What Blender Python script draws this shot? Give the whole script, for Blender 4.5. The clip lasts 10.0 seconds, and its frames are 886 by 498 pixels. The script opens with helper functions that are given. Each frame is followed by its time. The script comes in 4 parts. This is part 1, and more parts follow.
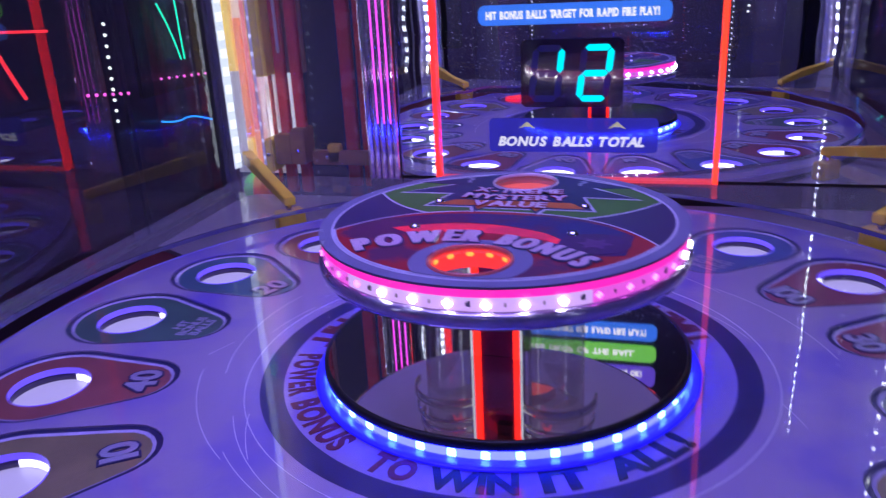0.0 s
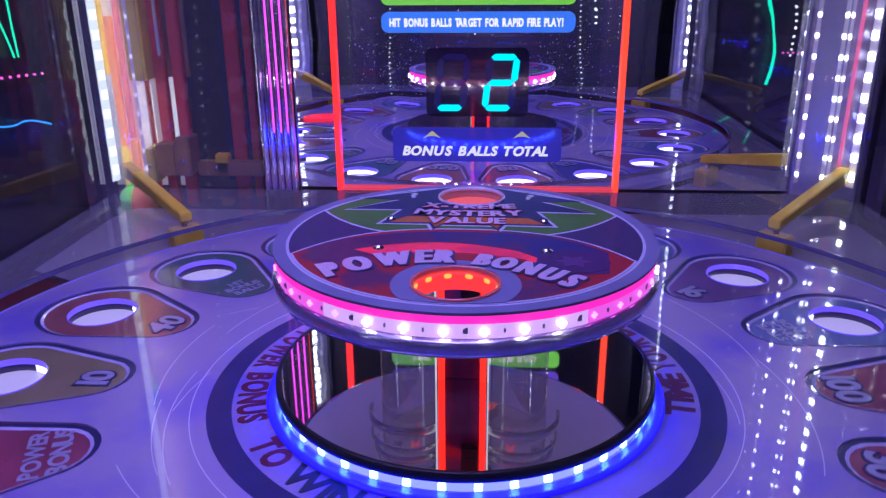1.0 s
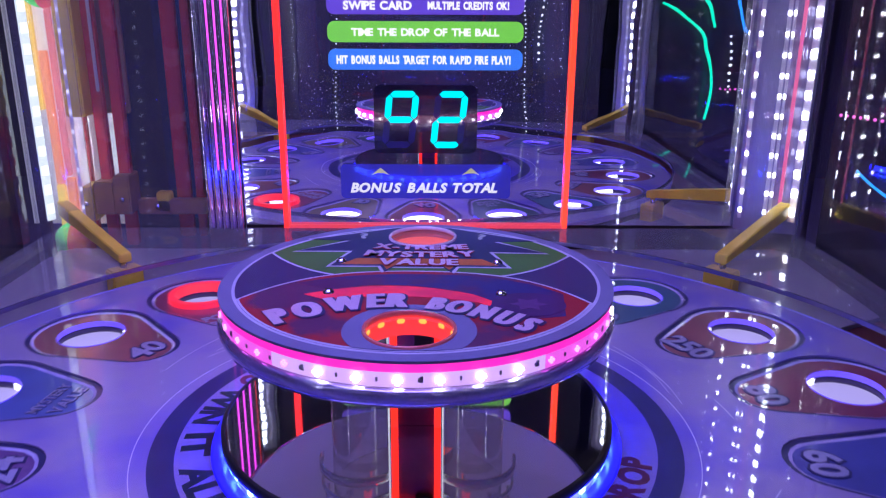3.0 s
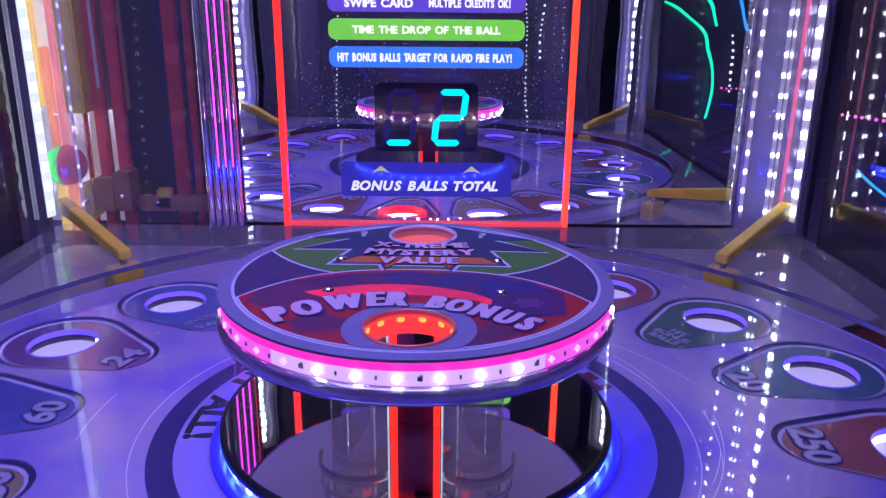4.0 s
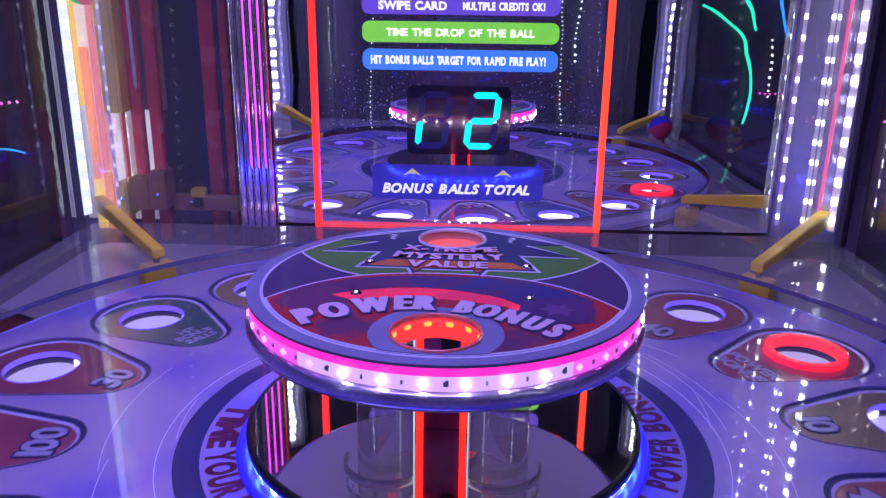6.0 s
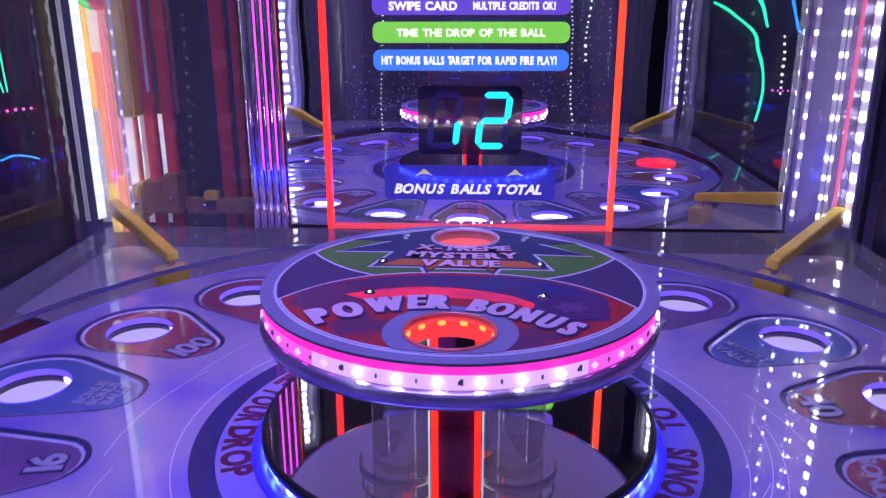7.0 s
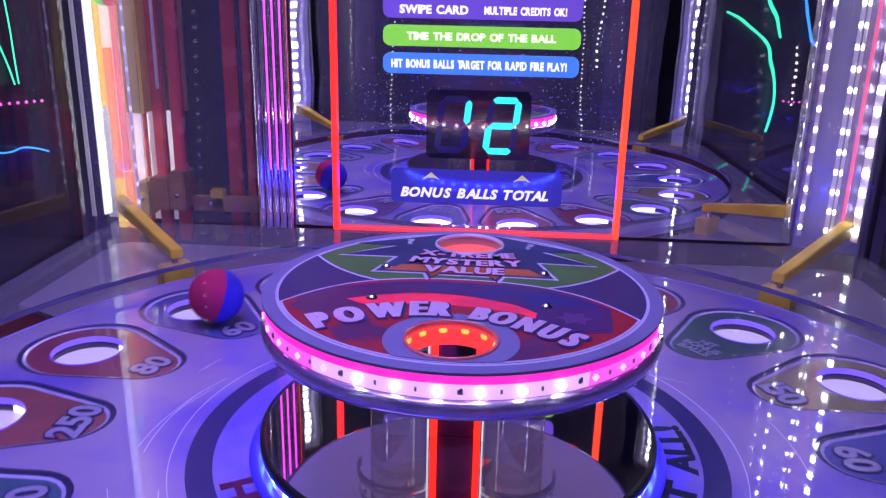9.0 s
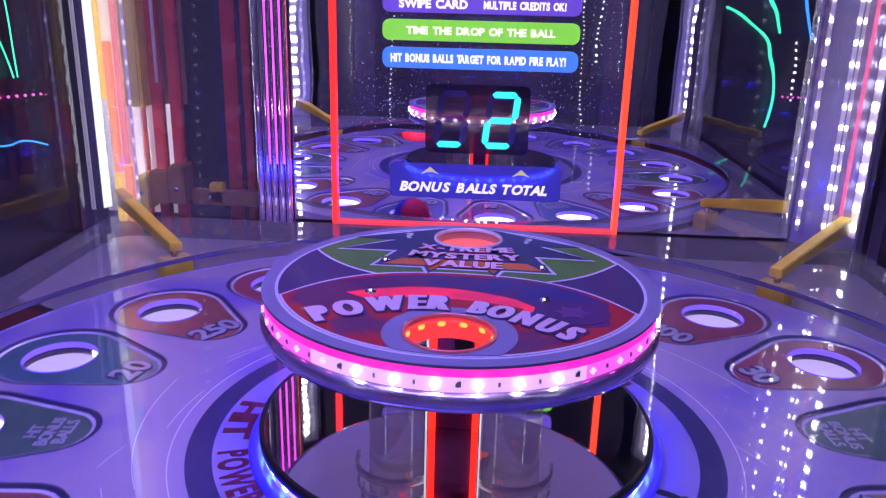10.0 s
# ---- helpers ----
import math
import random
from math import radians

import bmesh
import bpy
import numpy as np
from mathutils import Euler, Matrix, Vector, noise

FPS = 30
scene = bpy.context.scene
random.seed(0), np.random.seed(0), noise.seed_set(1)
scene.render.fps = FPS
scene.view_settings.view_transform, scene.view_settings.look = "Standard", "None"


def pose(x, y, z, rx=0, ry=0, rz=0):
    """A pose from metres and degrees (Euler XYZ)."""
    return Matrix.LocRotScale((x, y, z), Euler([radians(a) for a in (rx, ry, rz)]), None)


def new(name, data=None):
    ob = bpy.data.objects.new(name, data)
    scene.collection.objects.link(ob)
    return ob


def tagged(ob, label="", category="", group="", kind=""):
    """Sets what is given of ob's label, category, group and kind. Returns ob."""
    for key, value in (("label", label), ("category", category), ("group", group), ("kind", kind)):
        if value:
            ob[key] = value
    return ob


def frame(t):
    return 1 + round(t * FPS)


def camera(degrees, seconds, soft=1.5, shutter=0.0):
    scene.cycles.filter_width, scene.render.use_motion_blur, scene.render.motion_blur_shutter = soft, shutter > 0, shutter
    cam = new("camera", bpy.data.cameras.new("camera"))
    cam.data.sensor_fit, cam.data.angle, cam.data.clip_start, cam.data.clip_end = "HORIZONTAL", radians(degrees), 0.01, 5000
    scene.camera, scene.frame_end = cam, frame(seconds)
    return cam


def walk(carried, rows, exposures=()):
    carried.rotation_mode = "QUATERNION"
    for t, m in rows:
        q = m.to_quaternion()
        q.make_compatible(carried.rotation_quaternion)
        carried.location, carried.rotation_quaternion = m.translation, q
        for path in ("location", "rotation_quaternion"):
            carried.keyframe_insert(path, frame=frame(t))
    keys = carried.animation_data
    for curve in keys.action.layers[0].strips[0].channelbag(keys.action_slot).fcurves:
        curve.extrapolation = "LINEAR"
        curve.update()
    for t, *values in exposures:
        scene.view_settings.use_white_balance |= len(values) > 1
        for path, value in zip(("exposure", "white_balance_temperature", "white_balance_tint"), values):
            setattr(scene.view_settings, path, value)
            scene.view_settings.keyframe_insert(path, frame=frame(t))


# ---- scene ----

# ---------------------------------------------------------------- camera
cam = camera(58.57, 10.0, soft=1.2, shutter=0.4)
# t, x, y, z, yaw, pitch, roll
PATH = [
    (0.00, 0.1840, -0.9265, 0.4999, 14.832, -19.791, 2.745),
    (0.10, 0.1634, -0.9182, 0.5003, 15.093, -19.627, 2.406),
    (0.20, 0.1407, -0.9300, 0.5095, 14.403, -19.670, 2.328),
    (0.30, 0.1112, -0.9375, 0.5106, 12.640, -19.697, 2.042),
    (0.40, 0.0948, -0.9307, 0.5118, 10.906, -19.845, 1.755),
    (0.50, 0.0719, -0.9205, 0.5128, 8.785, -20.005, 1.633),
    (0.60, 0.0580, -0.9196, 0.5119, 7.124, -19.939, 1.292),
    (0.80, 0.0455, -0.9067, 0.5121, 5.016, -20.058, 0.539),
    (1.00, 0.0287, -0.9018, 0.5084, 3.363, -19.903, 0.380),
    (1.50, 0.0209, -0.8837, 0.5089, 1.871, -18.775, 0.760),
    (2.00, 0.0211, -0.8776, 0.5111, 0.559, -17.735, 0.757),
    (2.50, 0.0214, -0.8790, 0.5134, -0.304, -17.542, -0.021),
    (4.00, 0.0215, -0.8766, 0.5134, -0.390, -17.741, -0.517),
    (4.50, 0.0232, -0.8756, 0.5150, 0.241, -17.743, -0.838),
    (5.00, 0.0241, -0.8732, 0.5155, 0.966, -17.605, -1.210),
    (5.50, 0.0252, -0.8708, 0.5152, 1.647, -17.618, -1.261),
    (7.00, 0.0233, -0.8699, 0.5100, 2.738, -17.464, 0.082),
    (7.50, 0.0259, -0.8651, 0.5132, 3.474, -17.388, -0.924),
    (8.00, 0.0258, -0.8663, 0.5141, 3.702, -17.174, -1.557),
    (8.50, 0.0256, -0.8674, 0.5149, 3.665, -17.196, -1.329),
    (9.00, 0.0259, -0.8641, 0.5143, 3.624, -17.361, -1.235),
    (9.50, 0.0261, -0.8675, 0.5133, 3.543, -17.439, -1.038),
    (10.00, 0.0264, -0.8683, 0.5148, 3.595, -17.746, -1.402),
]
walk(cam, [(r[0], pose(r[1], r[2], r[3], 90 + r[5], r[6], r[4])) for r in PATH], [(0.0, 0.56, 6500, 2), (2.5, 0.66, 6500, 2), (6.0, 0.74, 6750, 4), (10.0, 0.92, 7250, 9)])

# ---------------------------------------------------------------- plan (metres; tower axis at the origin, z = 0 on the turntable)
DISC_R, DISC_Z = 0.2275, 0.201        # upper disc
PLATE_R, PLATE_Z = 0.2377, 0.028     # mirror plate of the tower
TABLE_R, HOLE_R, HOLE_AT = 0.749, 0.052, 0.609
BACK_Y = 0.809                       # mirror wall
SIDE_X = 0.822
DECK_Z = 0.030
TURN, START = 35.06, 496.0           # turntable: degrees a second clockwise, angle of the first pocket at 0 s

# ---------------------------------------------------------------- light
world = bpy.data.worlds.new("arcade_night")
scene.world = world
world.use_nodes = True
world.node_tree.nodes["Background"].inputs[0].default_value = (0.10, 0.09, 0.30, 1)
world.node_tree.nodes["Background"].inputs[1].default_value = 0.05


def area_lamp(name, m, sx, sy, watts, colour):
    d = bpy.data.lights.new(name, "AREA")
    d.shape, d.size, d.size_y, d.energy, d.color = "RECTANGLE", sx, sy, watts, colour
    ob = new(name, d)
    ob.matrix_world = m
    return ob


# unseen violet lamp, assumed in the cabinet's roof to light the table
area_lamp("roof_lamp", pose(-0.22, -0.05, 1.50), 0.95, 1.1, 12.2, (0.27, 0.205, 0.95)).data.spread = radians(115)
# unseen violet fill lamps that lift the dark hall and the front glass
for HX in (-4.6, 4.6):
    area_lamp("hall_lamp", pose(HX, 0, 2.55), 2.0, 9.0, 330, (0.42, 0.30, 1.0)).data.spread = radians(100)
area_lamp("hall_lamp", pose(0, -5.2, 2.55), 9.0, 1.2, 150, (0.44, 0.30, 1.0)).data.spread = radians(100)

# ---------------------------------------------------------------- materials
def mat(name):
    m = bpy.data.materials.new(name)
    m.use_nodes = True
    return m, m.node_tree.nodes, m.node_tree.links, m.node_tree.nodes["Principled BSDF"]


def paint(name, c, rough=0.4, metal=0.0, coat=0.0, vary=0.15, scale=18.0, bump=0.0, coat_rough=0.04, trans=0.0, ior=1.46, spec=0.5):
    """A painted, printed or plastic surface with stains at one scale and grain at another."""
    m, n, l, b = mat(name)
    co = n.new("ShaderNodeTexCoord")
    big, fine = n.new("ShaderNodeTexNoise"), n.new("ShaderNodeTexNoise")
    big.inputs["Scale"].default_value, fine.inputs["Scale"].default_value = scale, scale * 14
    big.inputs["Detail"].default_value = 5
    l.new(co.outputs["Object"], big.inputs["Vector"])
    l.new(co.outputs["Object"], fine.inputs["Vector"])
    mix = n.new("ShaderNodeMath")
    mix.operation = "MULTIPLY_ADD"
    l.new(fine.outputs["Fac"], mix.inputs[0])
    mix.inputs[1].default_value = 0.35
    l.new(big.outputs["Fac"], mix.inputs[2])
    ramp = n.new("ShaderNodeMapRange")
    ramp.inputs["From Min"].default_value, ramp.inputs["From Max"].default_value = 0.35, 1.0
    ramp.inputs["To Min"].default_value, ramp.inputs["To Max"].default_value = 1 - vary, 1 + vary * 0.6
    l.new(mix.outputs[0], ramp.inputs["Value"])
    mul = n.new("ShaderNodeMix")
    mul.data_type, mul.blend_type = "RGBA", "MULTIPLY"
    mul.inputs["Factor"].default_value = 1
    mul.inputs["A"].default_value = (*c, 1)
    l.new(ramp.outputs["Result"], mul.inputs["B"])
    l.new(mul.outputs["Result"], b.inputs["Base Color"])
    rr = n.new("ShaderNodeMapRange")
    rr.inputs["To Min"].default_value, rr.inputs["To Max"].default_value = max(rough - 0.1, 0.02), min(rough + 0.12, 1)
    l.new(big.outputs["Fac"], rr.inputs["Value"])
    l.new(rr.outputs["Result"], b.inputs["Roughness"])
    b.inputs["Metallic"].default_value = metal
    b.inputs["Specular IOR Level"].default_value = spec
    b.inputs["Coat Weight"].default_value = coat
    b.inputs["Coat Roughness"].default_value = coat_rough
    b.inputs["Transmission Weight"].default_value = trans
    b.inputs["IOR"].default_value = ior
    if bump:
        bp = n.new("ShaderNodeBump")
        bp.inputs["Strength"].default_value, bp.inputs["Distance"].default_value = bump, 0.002
        l.new(fine.outputs["Fac"], bp.inputs["Height"])
        l.new(bp.outputs["Normal"], b.inputs["Normal"])
    return m


def glow(name, c, power, base=None):
    base = base or tuple(0.03 + 0.12 * v for v in c)
    m, n, l, b = mat(name)
    b.inputs["Base Color"].default_value = (*base, 1)
    b.inputs["Emission Color"].default_value = (*c, 1)
    b.inputs["Emission Strength"].default_value = power
    b.inputs["Roughness"].default_value = 0.4
    return m


def mirror(name, c, rough=0.01, wave=0.0, scale=3.0):
    m, n, l, b = mat(name)
    b.inputs["Base Color"].default_value = (*c, 1)
    b.inputs["Metallic"].default_value = 1
    b.inputs["Roughness"].default_value = rough
    if wave:
        co, nz, bp = n.new("ShaderNodeTexCoord"), n.new("ShaderNodeTexNoise"), n.new("ShaderNodeBump")
        nz.inputs["Scale"].default_value = scale
        bp.inputs["Strength"].default_value, bp.inputs["Distance"].default_value = 1.0, wave
        l.new(co.outputs["Object"], nz.inputs["Vector"])
        l.new(nz.outputs["Fac"], bp.inputs["Height"])
        l.new(bp.outputs["Normal"], b.inputs["Normal"])
    return m


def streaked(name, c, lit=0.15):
    """Brushed metal that smears reflections upright; lit adds a glow in place of light on it."""
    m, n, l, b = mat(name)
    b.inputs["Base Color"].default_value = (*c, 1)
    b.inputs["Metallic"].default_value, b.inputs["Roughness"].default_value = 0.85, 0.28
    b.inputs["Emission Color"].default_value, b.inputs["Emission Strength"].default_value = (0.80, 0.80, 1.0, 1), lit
    co, mp, nz, bp = (n.new("ShaderNode" + k) for k in ("TexCoord", "Mapping", "TexNoise", "Bump"))
    mp.inputs["Scale"].default_value = (90, 90, 1.5)
    bp.inputs["Strength"].default_value, bp.inputs["Distance"].default_value = 0.5, 0.004
    l.new(co.outputs["Object"], mp.inputs["Vector"])
    l.new(mp.outputs["Vector"], nz.inputs["Vector"])
    l.new(nz.outputs["Fac"], bp.inputs["Height"])
    l.new(bp.outputs["Normal"], b.inputs["Normal"])
    return m


def clear(name, c=(0.95, 0.95, 1.0), rough=0.02, ior=1.46):
    m, n, l, b = mat(name)
    b.inputs["Base Color"].default_value = (*c, 1)
    b.inputs["Transmission Weight"].default_value = 1
    b.inputs["Roughness"].default_value = rough
    b.inputs["IOR"].default_value = ior
    return m


def sheet_glass(name, dust, gloss=0.05):
    """A thin sheet of glass or film: see-through, a clear reflection, and a pale film set by dust."""
    m = bpy.data.materials.new(name)
    m.use_nodes = True
    n, l = m.node_tree.nodes, m.node_tree.links
    n.remove(n["Principled BSDF"])
    tr, gl, df = n.new("ShaderNodeBsdfTransparent"), n.new("ShaderNodeBsdfGlossy"), n.new("ShaderNodeBsdfDiffuse")
    gl.inputs["Roughness"].default_value = 0.01
    df.inputs["Color"].default_value = (0.7, 0.7, 0.75, 1)
    fr, m1, m2 = n.new("ShaderNodeLayerWeight"), n.new("ShaderNodeMixShader"), n.new("ShaderNodeMixShader")
    pw, ma = n.new("ShaderNodeMath"), n.new("ShaderNodeMath")
    pw.operation, ma.operation = "POWER", "MULTIPLY_ADD"
    fr.inputs["Blend"].default_value = 0.5
    l.new(fr.outputs["Facing"], pw.inputs[0])
    pw.inputs[1].default_value = 5.0
    l.new(pw.outputs[0], ma.inputs[0])
    ma.inputs[1].default_value, ma.inputs[2].default_value = 0.85, gloss
    l.new(ma.outputs[0], m1.inputs[0])
    l.new(tr.outputs[0], m1.inputs[1])
    l.new(gl.outputs[0], m1.inputs[2])
    co, nz, mr = n.new("ShaderNodeTexCoord"), n.new("ShaderNodeTexNoise"), n.new("ShaderNodeMapRange")
    nz.inputs["Scale"].default_value, nz.inputs["Detail"].default_value = 2.5, 6
    mr.inputs["To Min"].default_value, mr.inputs["To Max"].default_value = dust * 0.6, dust * 1.4
    l.new(co.outputs["Object"], nz.inputs["Vector"])
    l.new(nz.outputs["Fac"], mr.inputs["Value"])
    l.new(mr.outputs["Result"], m2.inputs[0])
    l.new(m1.outputs[0], m2.inputs[1])
    l.new(df.outputs[0], m2.inputs[2])
    l.new(m2.outputs[0], n["Material Output"].inputs["Surface"])
    return m


def two_tone(name, c1, c2, scale, rough, coat, lo=0.45, hi=0.62, spec=0.5, coat_rough=0.03):
    """A print with soft patches of a second colour, and grain."""
    m, n, l, b = mat(name)
    co, nz, fine, mr, mx, m2 = (n.new("ShaderNode" + k) for k in ("TexCoord", "TexNoise", "TexNoise", "MapRange", "Mix", "Mix"))
    nz.inputs["Scale"].default_value, nz.inputs["Detail"].default_value = scale, 4
    fine.inputs["Scale"].default_value, fine.inputs["Detail"].default_value = 220, 3
    mr.inputs["From Min"].default_value, mr.inputs["From Max"].default_value = lo, hi
    mx.data_type = m2.data_type = "RGBA"
    m2.blend_type = "MULTIPLY"
    mx.inputs["A"].default_value, mx.inputs["B"].default_value = (*c1, 1), (*c2, 1)
    m2.inputs["Factor"].default_value = 0.25
    for t in (nz, fine):
        l.new(co.outputs["Object"], t.inputs["Vector"])
    l.new(nz.outputs["Fac"], mr.inputs["Value"])
    l.new(mr.outputs["Result"], mx.inputs["Factor"])
    l.new(mx.outputs["Result"], m2.inputs["A"])
    l.new(fine.outputs["Fac"], m2.inputs["B"])
    l.new(m2.outputs["Result"], b.inputs["Base Color"])
    b.inputs["Roughness"].default_value = rough
    b.inputs["Coat Weight"].default_value, b.inputs["Coat Roughness"].default_value = coat, coat_rough
    b.inputs["Specular IOR Level"].default_value = spec
    return m


M_TABLE = two_tone("table_print", (0.44, 0.37, 0.54), (0.22, 0.16, 0.62), 5.0, 0.35, 1.0, 0.44, 0.64, coat_rough=0.02)
M_TABLE.node_tree.nodes["Principled BSDF"].inputs["Coat IOR"].default_value = 1.8
M_EDGE = paint("acrylic_edge", (0.35, 0.33, 0.75), 0.2, coat=1.0, vary=0.1)
M_NAVY = paint("navy_print", (0.030, 0.030, 0.11), 0.35, coat=1.0, vary=0.3)
M_RINGNAVY = paint("ring_print", (0.035, 0.035, 0.13), 0.35, coat=1.0, vary=0.3)
M_SILVER = paint("silver_print", (0.36, 0.36, 0.46), 0.35, coat=1.0, vary=0.2)
M_WHITE = paint("white_print", (0.74, 0.72, 0.76), 0.35, coat=0.6, vary=0.12, scale=30)
M_WALLW = paint("pocket_wall", (0.045, 0.025, 0.11), 0.45, coat=0.3, vary=0.2)
M_DRED = paint("dark_red_print", (0.16, 0.015, 0.04), 0.35, coat=1.0, vary=0.2)
M_DGREEN = paint("dark_green_print", (0.012, 0.03, 0.04), 0.35, coat=1.0, vary=0.2)
POD_COLOURS = {
    "red": (0.33, 0.035, 0.04), "orange": (0.36, 0.085, 0.03), "teal": (0.02, 0.17, 0.19), "green": (0.03, 0.16, 0.07),
    "olive": (0.30, 0.26, 0.05), "blue": (0.035, 0.08, 0.34), "sky": (0.06, 0.15, 0.40), "purple": (0.17, 0.07, 0.22),
}
M_POD = {k: paint("pocket_" + k, tuple(0.78 * p + 0.22 * q for p, q in zip(v, (0.24, 0.17, 0.34))), 0.35, coat=1.0, vary=0.35, scale=14) for k, v in POD_COLOURS.items()}
for POD in M_POD.values():
    POD.node_tree.nodes["Principled BSDF"].inputs["Coat IOR"].default_value = 1.8
M_MIRROR = mirror("mirror_glass", (0.90, 0.90, 1.0), 0.006, 0.0006, 5.0)
M_PLATE = mirror("mirror_acrylic", (0.80, 0.78, 0.80), 0.03, 0.0, 5.0)
M_CHROME = mirror("chrome", (0.75, 0.75, 0.8), 0.08)
M_BLACK = paint("black_plastic", (0.012, 0.011, 0.014), 0.4, vary=0.3)
M_FRAME = paint("black_frame", (0.02, 0.012, 0.018), 0.45, vary=0.3)
M_MAROON = paint("maroon_board", (0.12, 0.018, 0.022), 0.5, vary=0.35, scale=6, bump=0.2)
M_PALE = paint("pale_board", (0.25, 0.22, 0.26), 0.45, coat=0.2, vary=0.3, scale=7, bump=0.1)
M_YELLOW = paint("yellow_plastic", (0.92, 0.66, 0.06), 0.38, coat=0.3, vary=0.2, scale=25, bump=0.15)
L_STREAKY = glow("backlit_yellow", (0.95, 0.62, 0.10), 0.42, (0.8, 0.6, 0.1))
L_STREAKO = glow("backlit_orange", (0.95, 0.30, 0.12), 0.38, (0.8, 0.3, 0.1))
L_STREAKR = glow("backlit_red", (0.90, 0.22, 0.20), 0.34, (0.7, 0.2, 0.2))
M_CLEAR = clear("clear_acrylic")
M_PANE = sheet_glass("window_glass", 0.03, 0.16)
M_FRONT = sheet_glass("front_glass", 0.10)
M_TUBE = sheet_glass("clear_tube", 0.20)
M_REDTUBE = paint("red_plastic_tube", (0.72, 0.06, 0.06), 0.25, coat=1.0, vary=0.15)
M_STRIP = paint("led_tape", (0.78, 0.76, 0.80), 0.5, vary=0.1)
M_COPPER = paint("tape_pad", (0.34, 0.28, 0.36), 0.4, vary=0.2)
L_WHITE = glow("white_led", (0.92, 0.90, 1.0), 30)
L_POST = glow("cool_led", (0.80, 0.86, 1.0), 18)
L_FRONT = glow("front_led", (0.80, 0.86, 1.0), 8)
L_SIDE = glow("side_led", (0.62, 0.60, 1.0), 1.3)
L_THIN = glow("soft_led", (0.86, 0.88, 1.0), 9)
L_DIFFUSE = glow("diffuse_tape", (0.74, 0.80, 0.96), 0.95)
L_BLOB = glow("soft_diode", (0.86, 0.90, 1.0), 1.5)
L_PINK = glow("pink_led", (1.0, 0.14, 0.90), 3.2)
L_TAPELILAC = glow("lilac_lit_tape", (0.80, 0.10, 0.78), 0.8)
L_TAPEPINK = glow("pink_lit_tape", (1.0, 0.016, 0.46), 1.0)
L_TAPEWHITE = glow("white_lit_tape", (0.62, 0.36, 0.95), 0.85)
L_BLUE = glow("blue_led", (0.16, 0.45, 1.0), 14)
L_BLUETAPE = glow("blue_lit_tape", (0.006, 0.006, 1.0), 46)
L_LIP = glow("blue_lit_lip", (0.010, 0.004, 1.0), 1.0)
L_RED = glow("red_lit_edge", (1.0, 0.016, 0.010), 1.6)
L_ORANGE = glow("orange_lit_edge", (1.0, 0.040, 0.012), 1.6)
L_REDHOLE = glow("red_lit_ring", (1.0, 0.03, 0.03), 0.95)
L_RING = glow("pink_red_lit_ring", (1.0, 0.018, 0.055), 0.72)
L_AMBER = glow("amber_diode", (1.0, 0.30, 0.05), 1.5)
L_CYAN = glow("cyan_segment", (0.0, 0.78, 1.0), 1.05)
L_CUP = glow("lit_cup", (0.56, 0.47, 1.0), 0.52)
M_GHOST = paint("unlit_segment", (0.012, 0.008, 0.10), 0.3, coat=1.0, vary=0.1)
M_DECK = sheet_glass("deck_sheet", 0.15)
M_CUT = paint("cut_edge", (0.13, 0.12, 0.22), 0.12, coat=1.0, vary=0.3, scale=9)
M_RIMV = paint("violet_acrylic_rim", (0.40, 0.34, 0.62), 0.10, metal=0.6, coat=1.0, vary=0.4, scale=16)
M_BEVEL = paint("bevelled_edge", (0.55, 0.52, 0.72), 0.15, coat=1.0, vary=0.25, scale=30)
L_SLEEVE = glow("sleeve_lamp", (0.74, 0.72, 1.0), 2.6)
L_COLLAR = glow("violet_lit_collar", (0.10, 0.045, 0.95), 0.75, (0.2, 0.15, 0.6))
M_SADDLE = sheet_glass("saddle_plastic", 0.07, 0.28)
M_COLLAR = sheet_glass("collar_plastic", 0.30, 0.45)
M_HAZE = sheet_glass("dusty_sheet", 0.10)
M_FOAMRED = paint("red_foam", (0.55, 0.02, 0.10), 0.9, vary=0.2, scale=40, bump=0.5)
M_FOAMBLUE = paint("blue_foam", (0.03, 0.02, 0.42), 0.9, vary=0.2, scale=40, bump=0.5)
M_HALL = paint("hall_paint", (0.030, 0.026, 0.055), 0.7, vary=0.4, scale=1.5)
M_CARPET = paint("dark_carpet", (0.02, 0.016, 0.04), 0.95, vary=0.5, scale=4, bump=0.4)


# ---------------------------------------------------------------- helpers for meshes
def part(name, bm, material, parent=None, label="", smooth=False):
    me = bpy.data.meshes.new(name)
    bmesh.ops.recalc_face_normals(bm, faces=bm.faces)
    bm.to_mesh(me)
    bm.free()
    if smooth:
        for f in me.polygons:
            f.use_smooth = True
    me.materials.append(material)
    ob = new(name, me)
    ob.parent = parent
    if label:
        tagged(ob, label)
    return ob


def again(ob, m, parent=None):
    """Another object on the same mesh, at the pose m."""
    o = new(ob.name.split(".")[0], ob.data)
    o.parent = parent if parent else ob.parent
    o.matrix_basis = m
    return o


def thing(name, label, category, group="", kind="", at=None):
    ob = new(name)
    ob.empty_display_size = 0.05
    if at:
        ob.matrix_basis = at
    return tagged(ob, label, category, group, kind)


